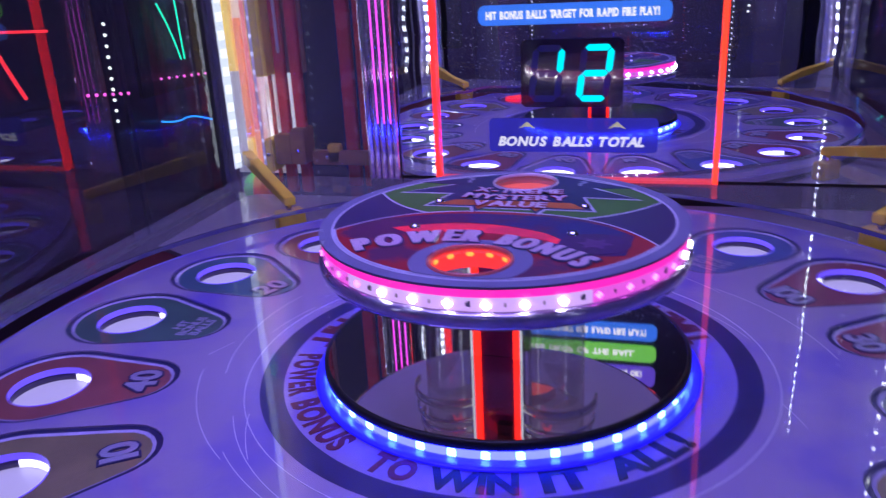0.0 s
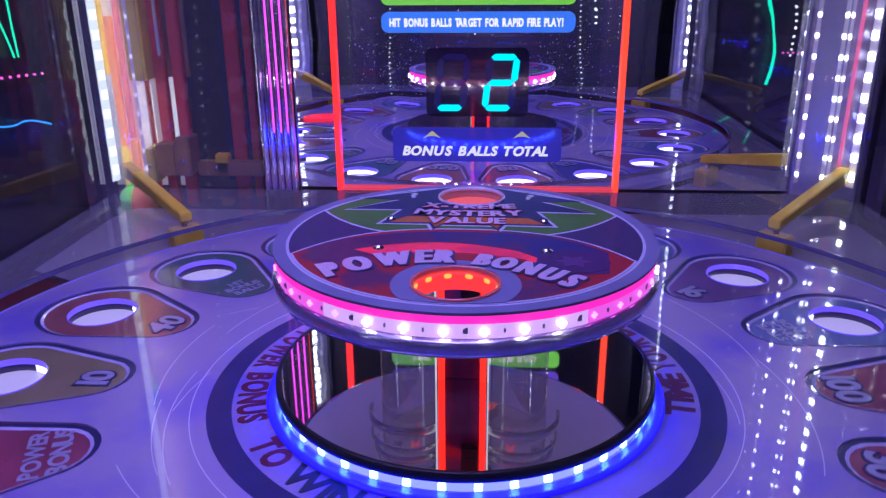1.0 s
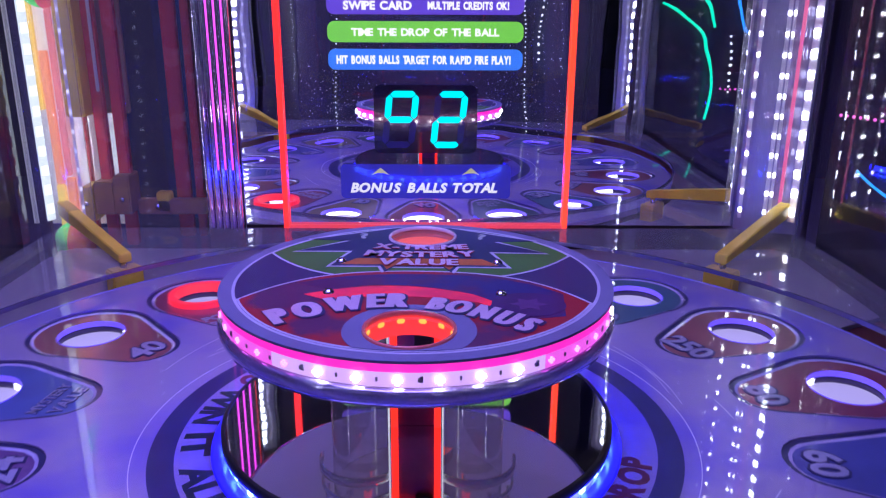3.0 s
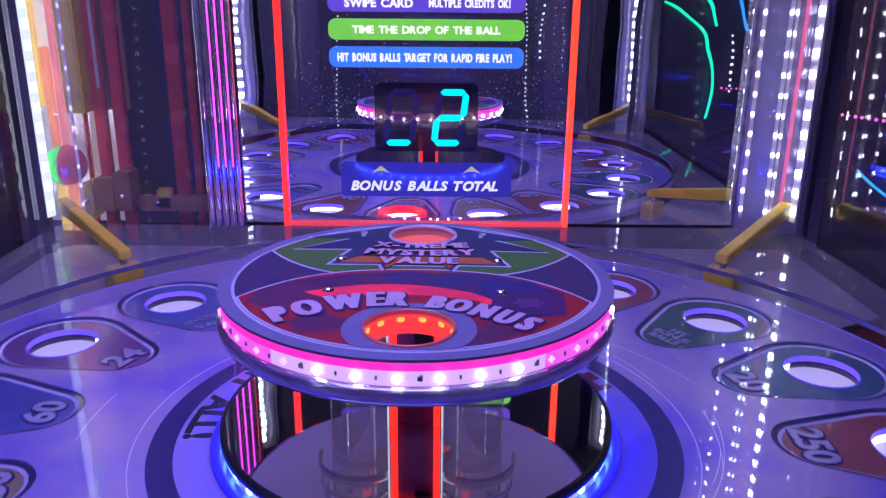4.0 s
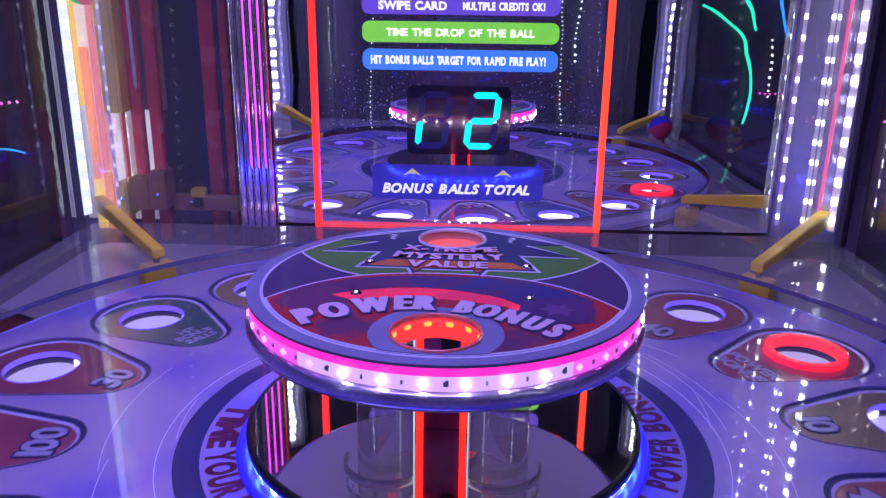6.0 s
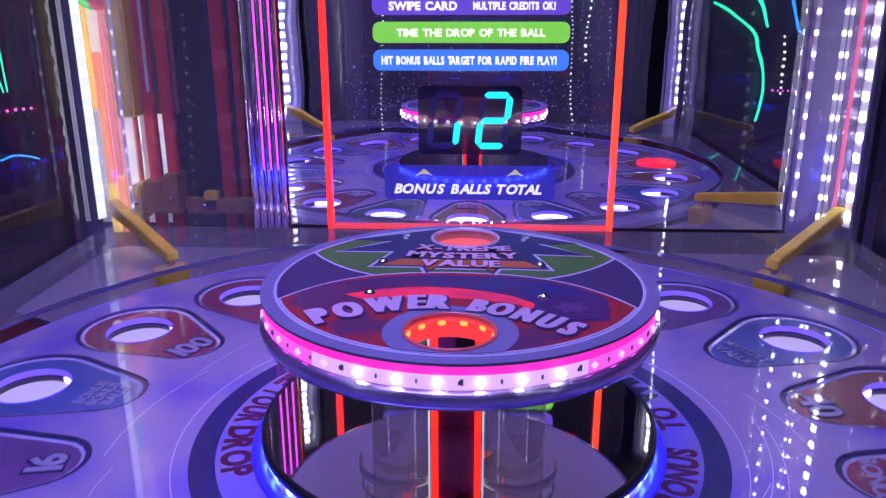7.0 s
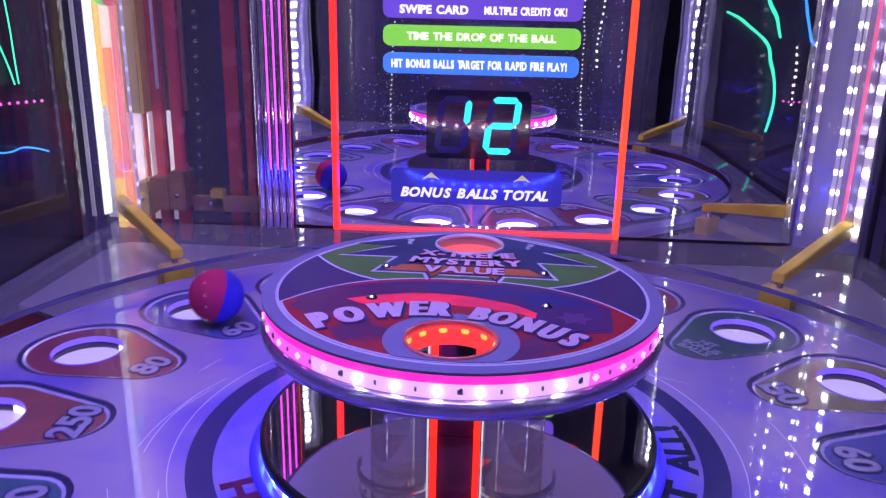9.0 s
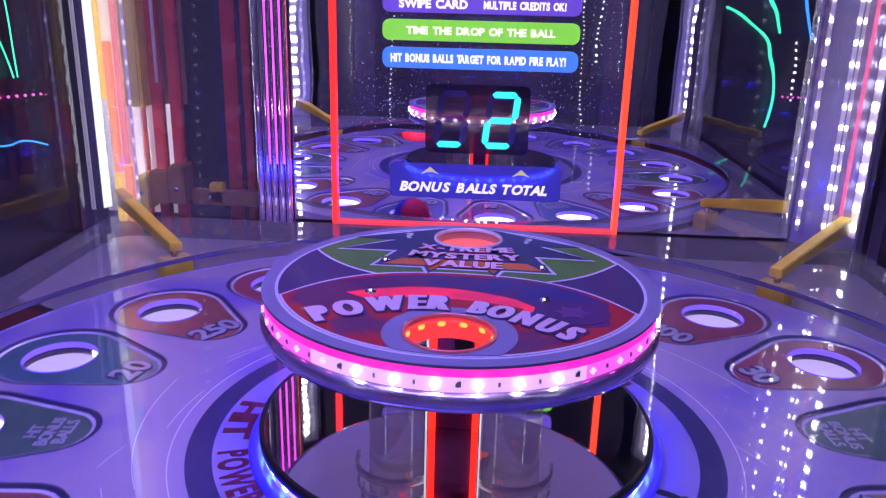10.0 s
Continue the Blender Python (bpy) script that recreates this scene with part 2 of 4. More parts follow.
def box(bm, x0, x1, y0, y1, z0, z1, bevel=0.0, m=None):
    r = bmesh.ops.create_cube(bm, size=1, matrix=Matrix.Translation(((x0 + x1) / 2, (y0 + y1) / 2, (z0 + z1) / 2)) @ Matrix.Diagonal((x1 - x0, y1 - y0, z1 - z0, 1)))
    vs = r["verts"]
    if bevel:
        es = list({e for v in vs for e in v.link_edges})
        vs = list({v for f in bmesh.ops.bevel(bm, geom=es, offset=bevel, segments=2, affect="EDGES")["faces"] for v in f.verts} | {v for v in vs if v.is_valid})
    if m:
        bmesh.ops.transform(bm, matrix=m, verts=vs)
    return bm


def lathe(bm, prof, n=96, a0=0.0, a1=360.0, c=(0, 0), close=False):
    """Turns a profile of (r, z) about the upright axis at c."""
    full = a1 - a0 >= 359.9
    cols = []
    for i in range(n if full else n + 1):
        a = radians(a0 + (a1 - a0) * i / n)
        cols.append([bm.verts.new((c[0] + r * math.cos(a), c[1] + r * math.sin(a), z)) for r, z in prof])
    k = len(prof)
    for i in range(n):
        p, q = cols[i], cols[(i + 1) % len(cols)]
        for j in range(k if close else k - 1):
            bm.faces.new((p[j], q[j], q[(j + 1) % k], p[(j + 1) % k]))
    return bm


def ring(bm, r0, r1, z0, z1, n=96, c=(0, 0)):
    return lathe(bm, [(r0, z0), (r1, z0), (r1, z1), (r0, z1)], n, c=c, close=True)


def rod(bm, p, q, r, n=16):
    p, q = Vector(p), Vector(q)
    m = Matrix.Translation((p + q) / 2) @ (q - p).to_track_quat("Z", "Y").to_matrix().to_4x4()
    bmesh.ops.create_cone(bm, cap_ends=True, segments=n, radius1=r, radius2=r, depth=(q - p).length, matrix=m)
    return bm


def slab(bm, pts, z0, z1):
    """A flat plate with the outline pts (x, y)."""
    lo, hi = [bm.verts.new((x, y, z0)) for x, y in pts], [bm.verts.new((x, y, z1)) for x, y in pts]
    bm.faces.new(lo[::-1])
    bm.faces.new(hi)
    for i in range(len(pts)):
        j = (i + 1) % len(pts)
        bm.faces.new((lo[i], lo[j], hi[j], hi[i]))
    return bm


def band(bm, outer, inner, z0, z1):
    """A plate between two outlines with as many points each."""
    n = len(outer)
    v = [[bm.verts.new((x, y, z)) for x, y in pts] for pts, z in ((outer, z0), (outer, z1), (inner, z1), (inner, z0))]
    for i in range(n):
        j = (i + 1) % n
        for a in range(4):
            b = (a + 1) % 4
            bm.faces.new((v[a][i], v[a][j], v[b][j], v[b][i]))
    return bm


def round_rect(w, h, r, n=6):
    pts = []
    for cx, cy, a0 in ((w / 2 - r, h / 2 - r, 0), (-w / 2 + r, h / 2 - r, 90), (-w / 2 + r, -h / 2 + r, 180), (w / 2 - r, -h / 2 + r, 270)):
        for i in range(n + 1):
            a = radians(a0 + 90 * i / n)
            pts.append((cx + r * math.cos(a), cy + r * math.sin(a)))
    return pts


LETTERS = {}


def letter(ch, shear=0.0, bold=0.03):
    """The outline mesh of one character, 1 high, middle of its foot at the origin, and its width."""
    key = (ch, shear, bold)
    if key not in LETTERS:
        cu = bpy.data.curves.new("letter", "FONT")
        cu.body, cu.shear, cu.offset, cu.extrude, cu.resolution_u = ch, shear, bold, 0.03, 3
        ob = new("letter", cu)
        dg = bpy.context.evaluated_depsgraph_get()
        me = bpy.data.meshes.new_from_object(ob.evaluated_get(dg))
        bpy.data.objects.remove(ob)
        xs = [v.co.x for v in me.vertices] or [0, 0.3]
        me.transform(Matrix.Translation((-(min(xs) + max(xs)) / 2, 0, 0)))
        LETTERS[key] = (me, max(xs) - min(xs))
    return LETTERS[key]


KERN = {"TA": 0.20, "AT": 0.12, "AL": 0.04, "PL": 0.04, "LA": 0.06}


def write(bm, text, place, size, wide=1.0, shear=0.0, bold=0.03, gap=0.10, thick=0.03, span=0.0):
    """Adds letters to bm; place(s) gives the pose of a letter's foot at s metres from the text's middle."""
    if span:  # stretch the letters to a given length
        wide = (span / size - gap * (len(text) - 1)) / sum(0.30 if ch == " " else letter(ch, shear, 0.0)[1] for ch in text)
    ws = [0.30 * wide if ch == " " else letter(ch, shear, 0.0)[1] * wide for ch in text]
    total = sum(ws) * size + gap * size * (len(text) - 1)
    s = -total / 2
    for i, (ch, w) in enumerate(zip(text, ws)):
        mid = s + w * size / 2
        s += (w + gap - KERN.get(text[i:i + 2], 0.0)) * size
        if ch == " ":
            continue
        me = letter(ch, shear, bold)[0].copy()
        me.transform(place(mid) @ Matrix.Diagonal((size * wide, size, thick / 0.03 * size, 1)))
        bm.from_mesh(me)
        bpy.data.meshes.remove(me)
    return bm


def arc_place(r, mid, z, inward=True):
    """Letters on a circle, read counterclockwise with their tops to the middle (inward) or clockwise with tops outward."""
    def place(s):
        a = mid + math.degrees(s / r) * (1 if inward else -1)
        x, y = r * math.cos(radians(a)), r * math.sin(radians(a))
        return pose(x, y, z, 0, 0, a + 90 if inward else a - 90)
    return place


# ---------------------------------------------------------------- arcade hall round the machine
def hall():
    bm = bmesh.new()
    box(bm, -6, 6, -6, 6, -1.05, -1.0)
    tagged(part("floor", bm, M_CARPET), "dark patterned arcade carpet", "floor", kind="structure")
    bm = bmesh.new()
    box(bm, -6, 6, -6, 6, 2.6, 2.7)
    tagged(part("ceiling", bm, M_HALL), "dark painted arcade ceiling", "ceiling", kind="structure")
    for name, b in (("wall_north", (-6, 6, 6, 6.1)), ("wall_south", (-6, 6, -6.1, -6)), ("wall_east", (6, 6.1, -6, 6)), ("wall_west", (-6.1, -6, -6, 6))):
        bm = bmesh.new()
        box(bm, *b, -1.0, 2.6)
        tagged(part(name, bm, M_HALL), "dark painted arcade wall", "wall", kind="structure")


hall()


# ---------------------------------------------------------------- cabinet
def circle_hole_plate(outer, r, z0, z1, n=96):
    """A square-cornered plate with a round opening; outer(a) is the distance to its edge."""
    o = [(outer(2 * math.pi * i / n) * math.cos(2 * math.pi * i / n), outer(2 * math.pi * i / n) * math.sin(2 * math.pi * i / n)) for i in range(n)]
    q = [(r * math.cos(2 * math.pi * i / n), r * math.sin(2 * math.pi * i / n)) for i in range(n)]
    return band(bmesh.new(), o, q, z0, z1)


def square(hx, hy):
    return lambda a: min(hx / max(abs(math.cos(a)), 1e-6), hy / max(abs(math.sin(a)), 1e-6))


def cabinet():
    # maroon board below the table, a well in it for the turntable
    tagged(part("base_board", circle_hole_plate(square(SIDE_X, 0.82), 0.765, -0.06, -0.030), M_MAROON), "maroon painted board round the turntable well", "board", kind="structure")
    bm = bmesh.new()
    ring(bm, 0.765, 0.78, -0.20, -0.031)
    tagged(part("well_wall", bm, M_MAROON), "maroon wall of the turntable well", "wall", kind="structure")
    bm = bmesh.new()
    box(bm, -SIDE_X, SIDE_X, -0.82, 0.82, -0.24, -0.20)
    tagged(part("well_floor", bm, M_BLACK), "black floor of the turntable well", "floor", kind="structure")
    n, a0, a1 = 60, 27.0, 153.0
    f = square(SIDE_X - 0.012, 0.806)
    ang = [radians(a0 + (a1 - a0) * i / n) for i in range(n + 1)]
    bm = slab(bmesh.new(), [(f(a) * math.cos(a), f(a) * math.sin(a)) for a in ang] + [(0.768 * math.cos(a), 0.768 * math.sin(a)) for a in ang[::-1]], -0.0295, -0.021)
    tagged(part("back_board", bm, M_PALE), "pale grey board under the clear deck", "board", kind="structure")
    # clear deck over it
    deck = thing("clear_deck", "clear acrylic deck sheet with a round opening over the turntable", "acrylic sheet")
    n = 120
    f = square(0.808, 0.800)
    bm = bmesh.new()
    o = [bm.verts.new((f(2 * math.pi * i / n) * math.cos(2 * math.pi * i / n), f(2 * math.pi * i / n) * math.sin(2 * math.pi * i / n), DECK_Z)) for i in range(n)]
    q = [bm.verts.new((0.756 * math.cos(2 * math.pi * i / n), 0.756 * math.sin(2 * math.pi * i / n), DECK_Z)) for i in range(n)]
    for i in range(n):
        bm.faces.new((o[i], o[(i + 1) % n], q[(i + 1) % n], q[i]))
    part("sheet", bm, M_DECK, deck)
    bm = ring(bmesh.new(), 0.7515, 0.7555, DECK_Z - 0.008, DECK_Z, 160)
    part("cut_edge", bm, M_CUT, deck, "pale polished cut edge", smooth=False)
    # back wall: mirror to the right of the ball lift, dark bay behind the lift
    bm = bmesh.new()
    box(bm, -0.40, SIDE_X, BACK_Y + 0.0005, BACK_Y + 0.006, 0.034, 1.6)
    tagged(part("back_mirror", bm, M_MIRROR), "large slightly wavy mirror panel behind the turntable", "mirror")
    bm = bmesh.new()
    box(bm, -0.40, SIDE_X, BACK_Y + 0.0065, BACK_Y + 0.03, -0.06, 1.6)
    tagged(part("wall_back", bm, M_FRAME), "black board behind the mirror", "wall", kind="structure")
    bm = bmesh.new()
    box(bm, -0.40, -0.39, BACK_Y + 0.031, 1.25, -0.06, 1.6)
    tagged(part("wall_lift", bm, M_FRAME), "dark side wall of the ball lift bay", "wall", kind="structure")
    bm = bmesh.new()
    box(bm, -1.0, -0.39, 1.25, 1.27, -0.06, 1.6)
    tagged(part("wall_bay", bm, M_HALL), "dark back wall of the ball lift bay", "wall", kind="structure")
    bm = bmesh.new()
    box(bm, -SIDE_X - 0.02, SIDE_X + 0.02, -0.82, 1.27, 1.6, 1.63)
    tagged(part("roof", bm, M_FRAME), "black roof board of the machine", "roof", kind="structure")
    # side windows with their dark stiles
    for s, nm in ((-1, "window_left"), (1, "window_right")):
        w = thing(nm, "large clear side window in a thin black frame", "window", kind="structure")
        bm = bmesh.new()
        bm.faces.new([bm.verts.new((s * SIDE_X, y, z)) for y, z in ((-0.70, 0.0), (0.745, 0.0), (0.745, 1.6), (-0.70, 1.6))])
        pane = part("pane", bm, M_PANE, w)
        for y0, y1 in ((0.746, 0.762), (-0.717, -0.701)):
            bm = bmesh.new()
            box(bm, s * (SIDE_X - 0.012) - 0.011, s * (SIDE_X - 0.012) + 0.011, y0, y1, -0.03, 1.6, 0.002)
            part("stile", bm, M_FRAME, w)
        bm = bmesh.new()
        box(bm, s * SIDE_X - 0.010, s * SIDE_X + 0.010, -0.70, 0.745, -0.06, -0.001)
        part("sill", bm, M_FRAME, w)
    bm = bmesh.new()
    box(bm, -SIDE_X, SIDE_X, -0.84, -0.825, -1.0, -0.06)
    tagged(part("front_board", bm, M_FRAME), "black front board of the machine", "board", kind="structure")
    for s in (-1, 1):
        bm = bmesh.new()
        box(bm, s * SIDE_X - 0.01, s * SIDE_X + 0.01, -0.82, 0.82, -1.0, -0.06)
        tagged(part("side_board", bm, M_FRAME), "black side board of the machine", "board", kind="structure")


cabinet()


def front_window():
    w = thing("window_front", "large front window of the machine with a pale veil", "window", kind="structure")
    bm = bmesh.new()
    v = [bm.verts.new(p) for p in ((-0.70, -0.822, -0.06), (0.70, -0.822, -0.06), (0.70, -0.822, 1.6), (-0.70, -0.822, 1.6))]
    bm.faces.new(v)
    part("pane", bm, M_FRONT, w)


front_window()


def corner_post(sx, sy):
    """A corner post: curved clear cover over led tapes, with its yellow foot bracket that points to the middle."""
    a = math.degrees(math.atan2(sy, sx))
    p = thing("corner_post", "lit corner post of clear curved plastic over white light strips", "post", "corner posts", at=pose(sx * 0.765 + (0.035 if sx > 0 > sy else 0), sy * 0.745, 0, 0, 0, a))
    # local x points outward along the diagonal
    def bent(p, q, r, n=14):
        """An upright sheet, bent along the curve from p over q to r."""
        bm = bmesh.new()
        cols = []
        for i in range(n + 1):
            u = i / n
            x, y = ((1 - u) ** 2 * p[k] + 2 * u * (1 - u) * q[k] + u * u * r[k] for k in (0, 1))
            cols.append([bm.verts.new((x, y, z)) for z in (0.03, 1.55)])
        for c, d in zip(cols, cols[1:]):
            bm.faces.new((c[0], d[0], d[1], c[1]))
        return bm

    corner = sx > 0 and sy > 0
    bm = bent((-0.037, 0.104), (-0.075, 0.02), (0.020, -0.034)) if corner else lathe(bmesh.new(), [(0.060, 0.03), (0.060, 1.55)], 24, 95, 265)
    cover = part("cover", bm, M_TUBE, p, smooth=True)
    cover.visible_shadow = False
    if sy < 0:
        bm = bmesh.new()
        box(bm, 0.020, 0.030, -0.068, 0.068, -0.03, 1.58)
        part("back_plate", bm, streaked("brushed_plate", (0.45, 0.42, 0.62), 0.03), p)
    if corner:
        part("inner_sheet", bent((-0.020, 0.100), (-0.005, 0.045), (0.036, -0.030)), streaked("streaky_sheet", (0.34, 0.32, 0.50), 0.0), p, "curved brushed inner sheet", smooth=True)
        bm = box(bmesh.new(), -0.003, 0.000, 0.008, 0.015, 0.06, 1.56)
        part("light_line", bm, glow("rose_line", (1.0, 0.14, 0.40), 0.6), p, "glowing bar for a rose streak")
    # tapes: local x, y, turn, half width, lights
    if sy < 0:
        strips = ((0.012, 0.0, 0, 0.012, L_FRONT), (0.012, -0.034, 0, 0.006, L_SIDE), (0.012, 0.034, 0, 0.006, L_SIDE))
    elif sx < 0:
        strips = ((0.012, -0.046, -25, 0.003, L_SIDE), (0.024, 0.018, 25, 0.011, L_BLOB))
    else:
        strips = ((-0.030, 0.084, 20, 0.004, L_THIN), (-0.016, 0.036, 10, 0.004, L_THIN), (-0.014, 0.026, 10, 0.003, L_THIN), (0.012, -0.012, -20, 0.009, L_POST))
    for fx, y, r, hw, lights in strips:
        bm = bmesh.new()
        at = pose(fx, y, 0, 0, 0, r)
        box(bm, -0.001, 0.001, -hw, hw, 0.06, 1.56, 0, at)
        tape = part("led_tape", bm, L_DIFFUSE if hw == 0.011 else M_STRIP, p, "white tape with square lights")
        bm = bmesh.new()
        w, h = (0.0105, 0.020) if hw > 0.0115 else (0.0075, 0.020) if hw > 0.01 else (0.0060, 0.015) if hw > 0.0085 else (min(hw, 0.0042) * 0.75, 0.008)
        for i in range(36):
            box(bm, -0.0035, -0.0012, -w, w, 0.075 + i * 0.041, 0.075 + h + i * 0.041, 0.0, at)
        tagged(part("diode_row", bm, lights, tape), "white square lights", kind="stuff")
    # yellow bracket: a leaning bar from the post down to the deck's inner edge
    bm = bmesh.new()
    x0, x1 = -0.285, 0.0
    v = []
    for x, z in ((x0, DECK_Z + 0.004), (x0, DECK_Z + 0.022), (x1, 0.104), (x1, 0.072)):
        v.append((x, z))
    lo = [bm.verts.new((x, -0.012, z)) for x, z in v]
    hi = [bm.verts.new((x, 0.012, z)) for x, z in v]
    bm.faces.new(lo[::-1]), bm.faces.new(hi)
    for i in range(4):
        bm.faces.new((lo[i], lo[(i + 1) % 4], hi[(i + 1) % 4], hi[i]))
    bmesh.ops.bevel(bm, geom=list(bm.edges), offset=0.002, segments=2, affect="EDGES")
    part("bracket_arm", bm, M_YELLOW, p, "yellow plastic bracket arm")
    bm = bmesh.new()
    box(bm, x0 - 0.004, x0 + 0.030, -0.030, 0.030, -0.030, DECK_Z - 0.0085, 0.003)
    part("bracket_foot", bm, M_YELLOW, p, "yellow plastic foot under the deck")
    bm = bmesh.new()
    rod(bm, (x0 + 0.014, 0, -0.03), (x0 + 0.014, 0, DECK_Z + 0.010), 0.006)
    part("bolt", bm, M_CHROME, p, smooth=True)
    return p


for SX, SY in ((1, 1), (-1, 1), (1, -1), (-1, -1)):
    corner_post(SX, SY)


# ---------------------------------------------------------------- turntable
def pod_outline(grow=0.0, n=72):
    """The drop-shaped outline of a pocket about the hole's middle, long towards the table's middle (-x)."""
    ra, rb, d = 0.096 + grow, 0.056 + grow, 0.117
    pts = []
    for i in range(n):
        a = 2 * math.pi * i / n
        ux, uy = math.cos(a), math.sin(a)
        # support of the hull of two discs by its ray from the middle
        lo, hi = 0.02, 0.35
        for _ in range(24):
            mid = (lo + hi) / 2
            x, y = mid * ux, mid * uy
            inside = False
            for k in range(9):
                tt = k / 8
                rr = ra + (rb - ra) * tt
                if (x + d * tt) ** 2 + y * y <= rr * rr:
                    inside = True
            lo, hi = (mid, hi) if inside else (lo, mid)
        pts.append((lo * ux, lo * uy))
    return pts


PODS = ["250 orange", "20 teal", "ball green", "40 orange", "10 olive", "bonus red", "40 orange", "mystery sky", "24 purple",
        "60 blue", "150 olive", "ball green", "30 red", "100 red", "extra sky", "16 purple", "60 blue", "80 red"]


def turntable():
    tt = thing("turntable", "round white printed turntable with eighteen lit ball pockets", "turntable")
    n = 72
    out = pod_outline(0.0, n)
    mid = pod_outline(-0.008, n)
    hole = [(HOLE_R * math.cos(2 * math.pi * i / n), HOLE_R * math.sin(2 * math.pi * i / n)) for i in range(n)]

    def put(pts, a):
        c, s = math.cos(radians(a)), math.sin(radians(a))
        return [((x + HOLE_AT) * c - y * s, (x + HOLE_AT) * s + y * c) for x, y in pts]

    # printed top: outer circle, inner circle, and a cut-out for each pocket
    bm = bmesh.new()
    loops = [[(TABLE_R * math.cos(2 * math.pi * i / 240), TABLE_R * math.sin(2 * math.pi * i / 240)) for i in range(240)],
             [(0.322 * math.cos(2 * math.pi * i / 120), 0.322 * math.sin(2 * math.pi * i / 120)) for i in range(120)]]
    loops += [put(out, 20 * k) for k in range(18)]
    edges = []
    for lp in loops:
        vs = [bm.verts.new((x, y, 0)) for x, y in lp]
        edges += [bm.edges.new((vs[i], vs[(i + 1) % len(vs)])) for i in range(len(vs))]
    bmesh.ops.triangle_fill(bm, edges=edges, use_beauty=True, use_dissolve=False)
    r = bmesh.ops.extrude_face_region(bm, geom=list(bm.faces))
    bmesh.ops.translate(bm, vec=(0, 0, -0.012), verts=[v for v in r["geom"] if isinstance(v, bmesh.types.BMVert)])
    part("table_top", bm, M_TABLE, tt)
    bm = bmesh.new()
    ring(bm, TABLE_R, TABLE_R + 0.004, -0.014, 0.001, 240)
    part("edge_band", bm, M_EDGE, tt, "violet lit acrylic edge")
    bm = ring(bmesh.new(), TABLE_R - 0.002, TABLE_R + 0.002, -0.054, -0.0145, 160)
    part("skirt", bm, M_BLACK, tt, "added black band that hides the lit tray")
    bm = bmesh.new()
    ring(bm, 0.292, 0.322, -0.012, 0.0, 160)
    part("navy_ring", bm, M_RINGNAVY, tt)
    bm = bmesh.new()
    ring(bm, 0.205, 0.292, -0.012, 0.0, 160)
    part("lettered_ring", bm, M_TABLE, tt)
    for word, m, wide, mt in (("HIT", 171, 18, M_DRED), ("POWER", 198, 23, M_DRED), ("BONUS", 226, 25, M_DRED), ("TO", 254, 11, M_DRED), ("WIN", 273.5, 19, M_DGREEN),
                              ("IT", 294, 10, M_DGREEN), ("ALL!", 316, 22, M_DGREEN), ("TIME", 31, 21, M_DRED), ("YOUR", 54, 19, M_DRED), ("DROP", 78, 23, M_DRED)):
        bm = bmesh.new()
        write(bm, word, arc_place(0.284, m - 136, 0.0002), 0.047, 0.95, 0.0, 0.045, 0.14, 0.006, radians(wide) * 0.284)
        part("lettering", bm, mt, tt)
    # fine scratches
    bm = ring(bmesh.new(), 0.3405, 0.3416, -0.001, 0.0004, 200)
    part("worn_line", bm, M_WHITE, tt, "worn pale circle")
    bm = bmesh.new()
    rnd = random.Random(5)
    for i in range(18):
        r0, a0, da = rnd.uniform(0.335, 0.43), rnd.uniform(0, 360), rnd.uniform(6, 40)
        k = rnd.uniform(-0.03, 0.03)
        pr = []
        for j in range(13):
            a, rr = radians(a0 + da * j / 12), r0 + k * j / 12
            pr.append((rr * math.cos(a), rr * math.sin(a), rr, a))
        for (x, y, rr, a), (x2, y2, rr2, a2) in zip(pr, pr[1:]):
            w = 0.0011
            q = [bm.verts.new(v) for v in ((x, y, 0.0004), (x2, y2, 0.0004), ((rr2 + w) * math.cos(a2), (rr2 + w) * math.sin(a2), 0.0004), ((rr + w) * math.cos(a), (rr + w) * math.sin(a), 0.0004))]
            bm.faces.new(q)
    tagged(part("scratches", bm, M_WHITE, tt), "fine circular scratches", kind="stuff")

    # pockets
    zin = -0.004
    rim_bm = band(bmesh.new(), out, mid, -0.012, zin + 0.0015)
    rim = part("rim", rim_bm, M_NAVY, None)
    inner = pod_outline(-0.0125, n)
    bv_bm = bmesh.new()
    lo = [bv_bm.verts.new((x, y, zin + 0.0016)) for x, y in mid]
    hi = [bv_bm.verts.new((x, y, zin + 0.0002)) for x, y in inner]
    for i in range(n):
        bv_bm.faces.new((lo[i], lo[(i + 1) % n], hi[(i + 1) % n], hi[i]))
    bevel = part("bevel", bv_bm, M_BEVEL, None, smooth=True)
    collar_bm = lathe(bmesh.new(), [(HOLE_R - 0.0008, zin + 0.0010), (HOLE_R - 0.0008, -0.0125)], 48)
    lamp = part("lit_collar", collar_bm, L_COLLAR, None, smooth=True)
    side_bm = lathe(bmesh.new(), [(HOLE_R - 0.0008, -0.0225), (HOLE_R - 0.0008, -0.0126)], 18, 105, 255)
    side = part("sleeve_light", side_bm, L_SLEEVE, None, smooth=True)
    wall_bm = lathe(bmesh.new(), [(HOLE_R, -0.0115), (HOLE_R + 0.004, -0.0115), (HOLE_R + 0.004, -0.0225), (HOLE_R, -0.0225)], 48, close=True)
    wall = part("hole_sleeve", wall_bm, M_WALLW, None, smooth=True)
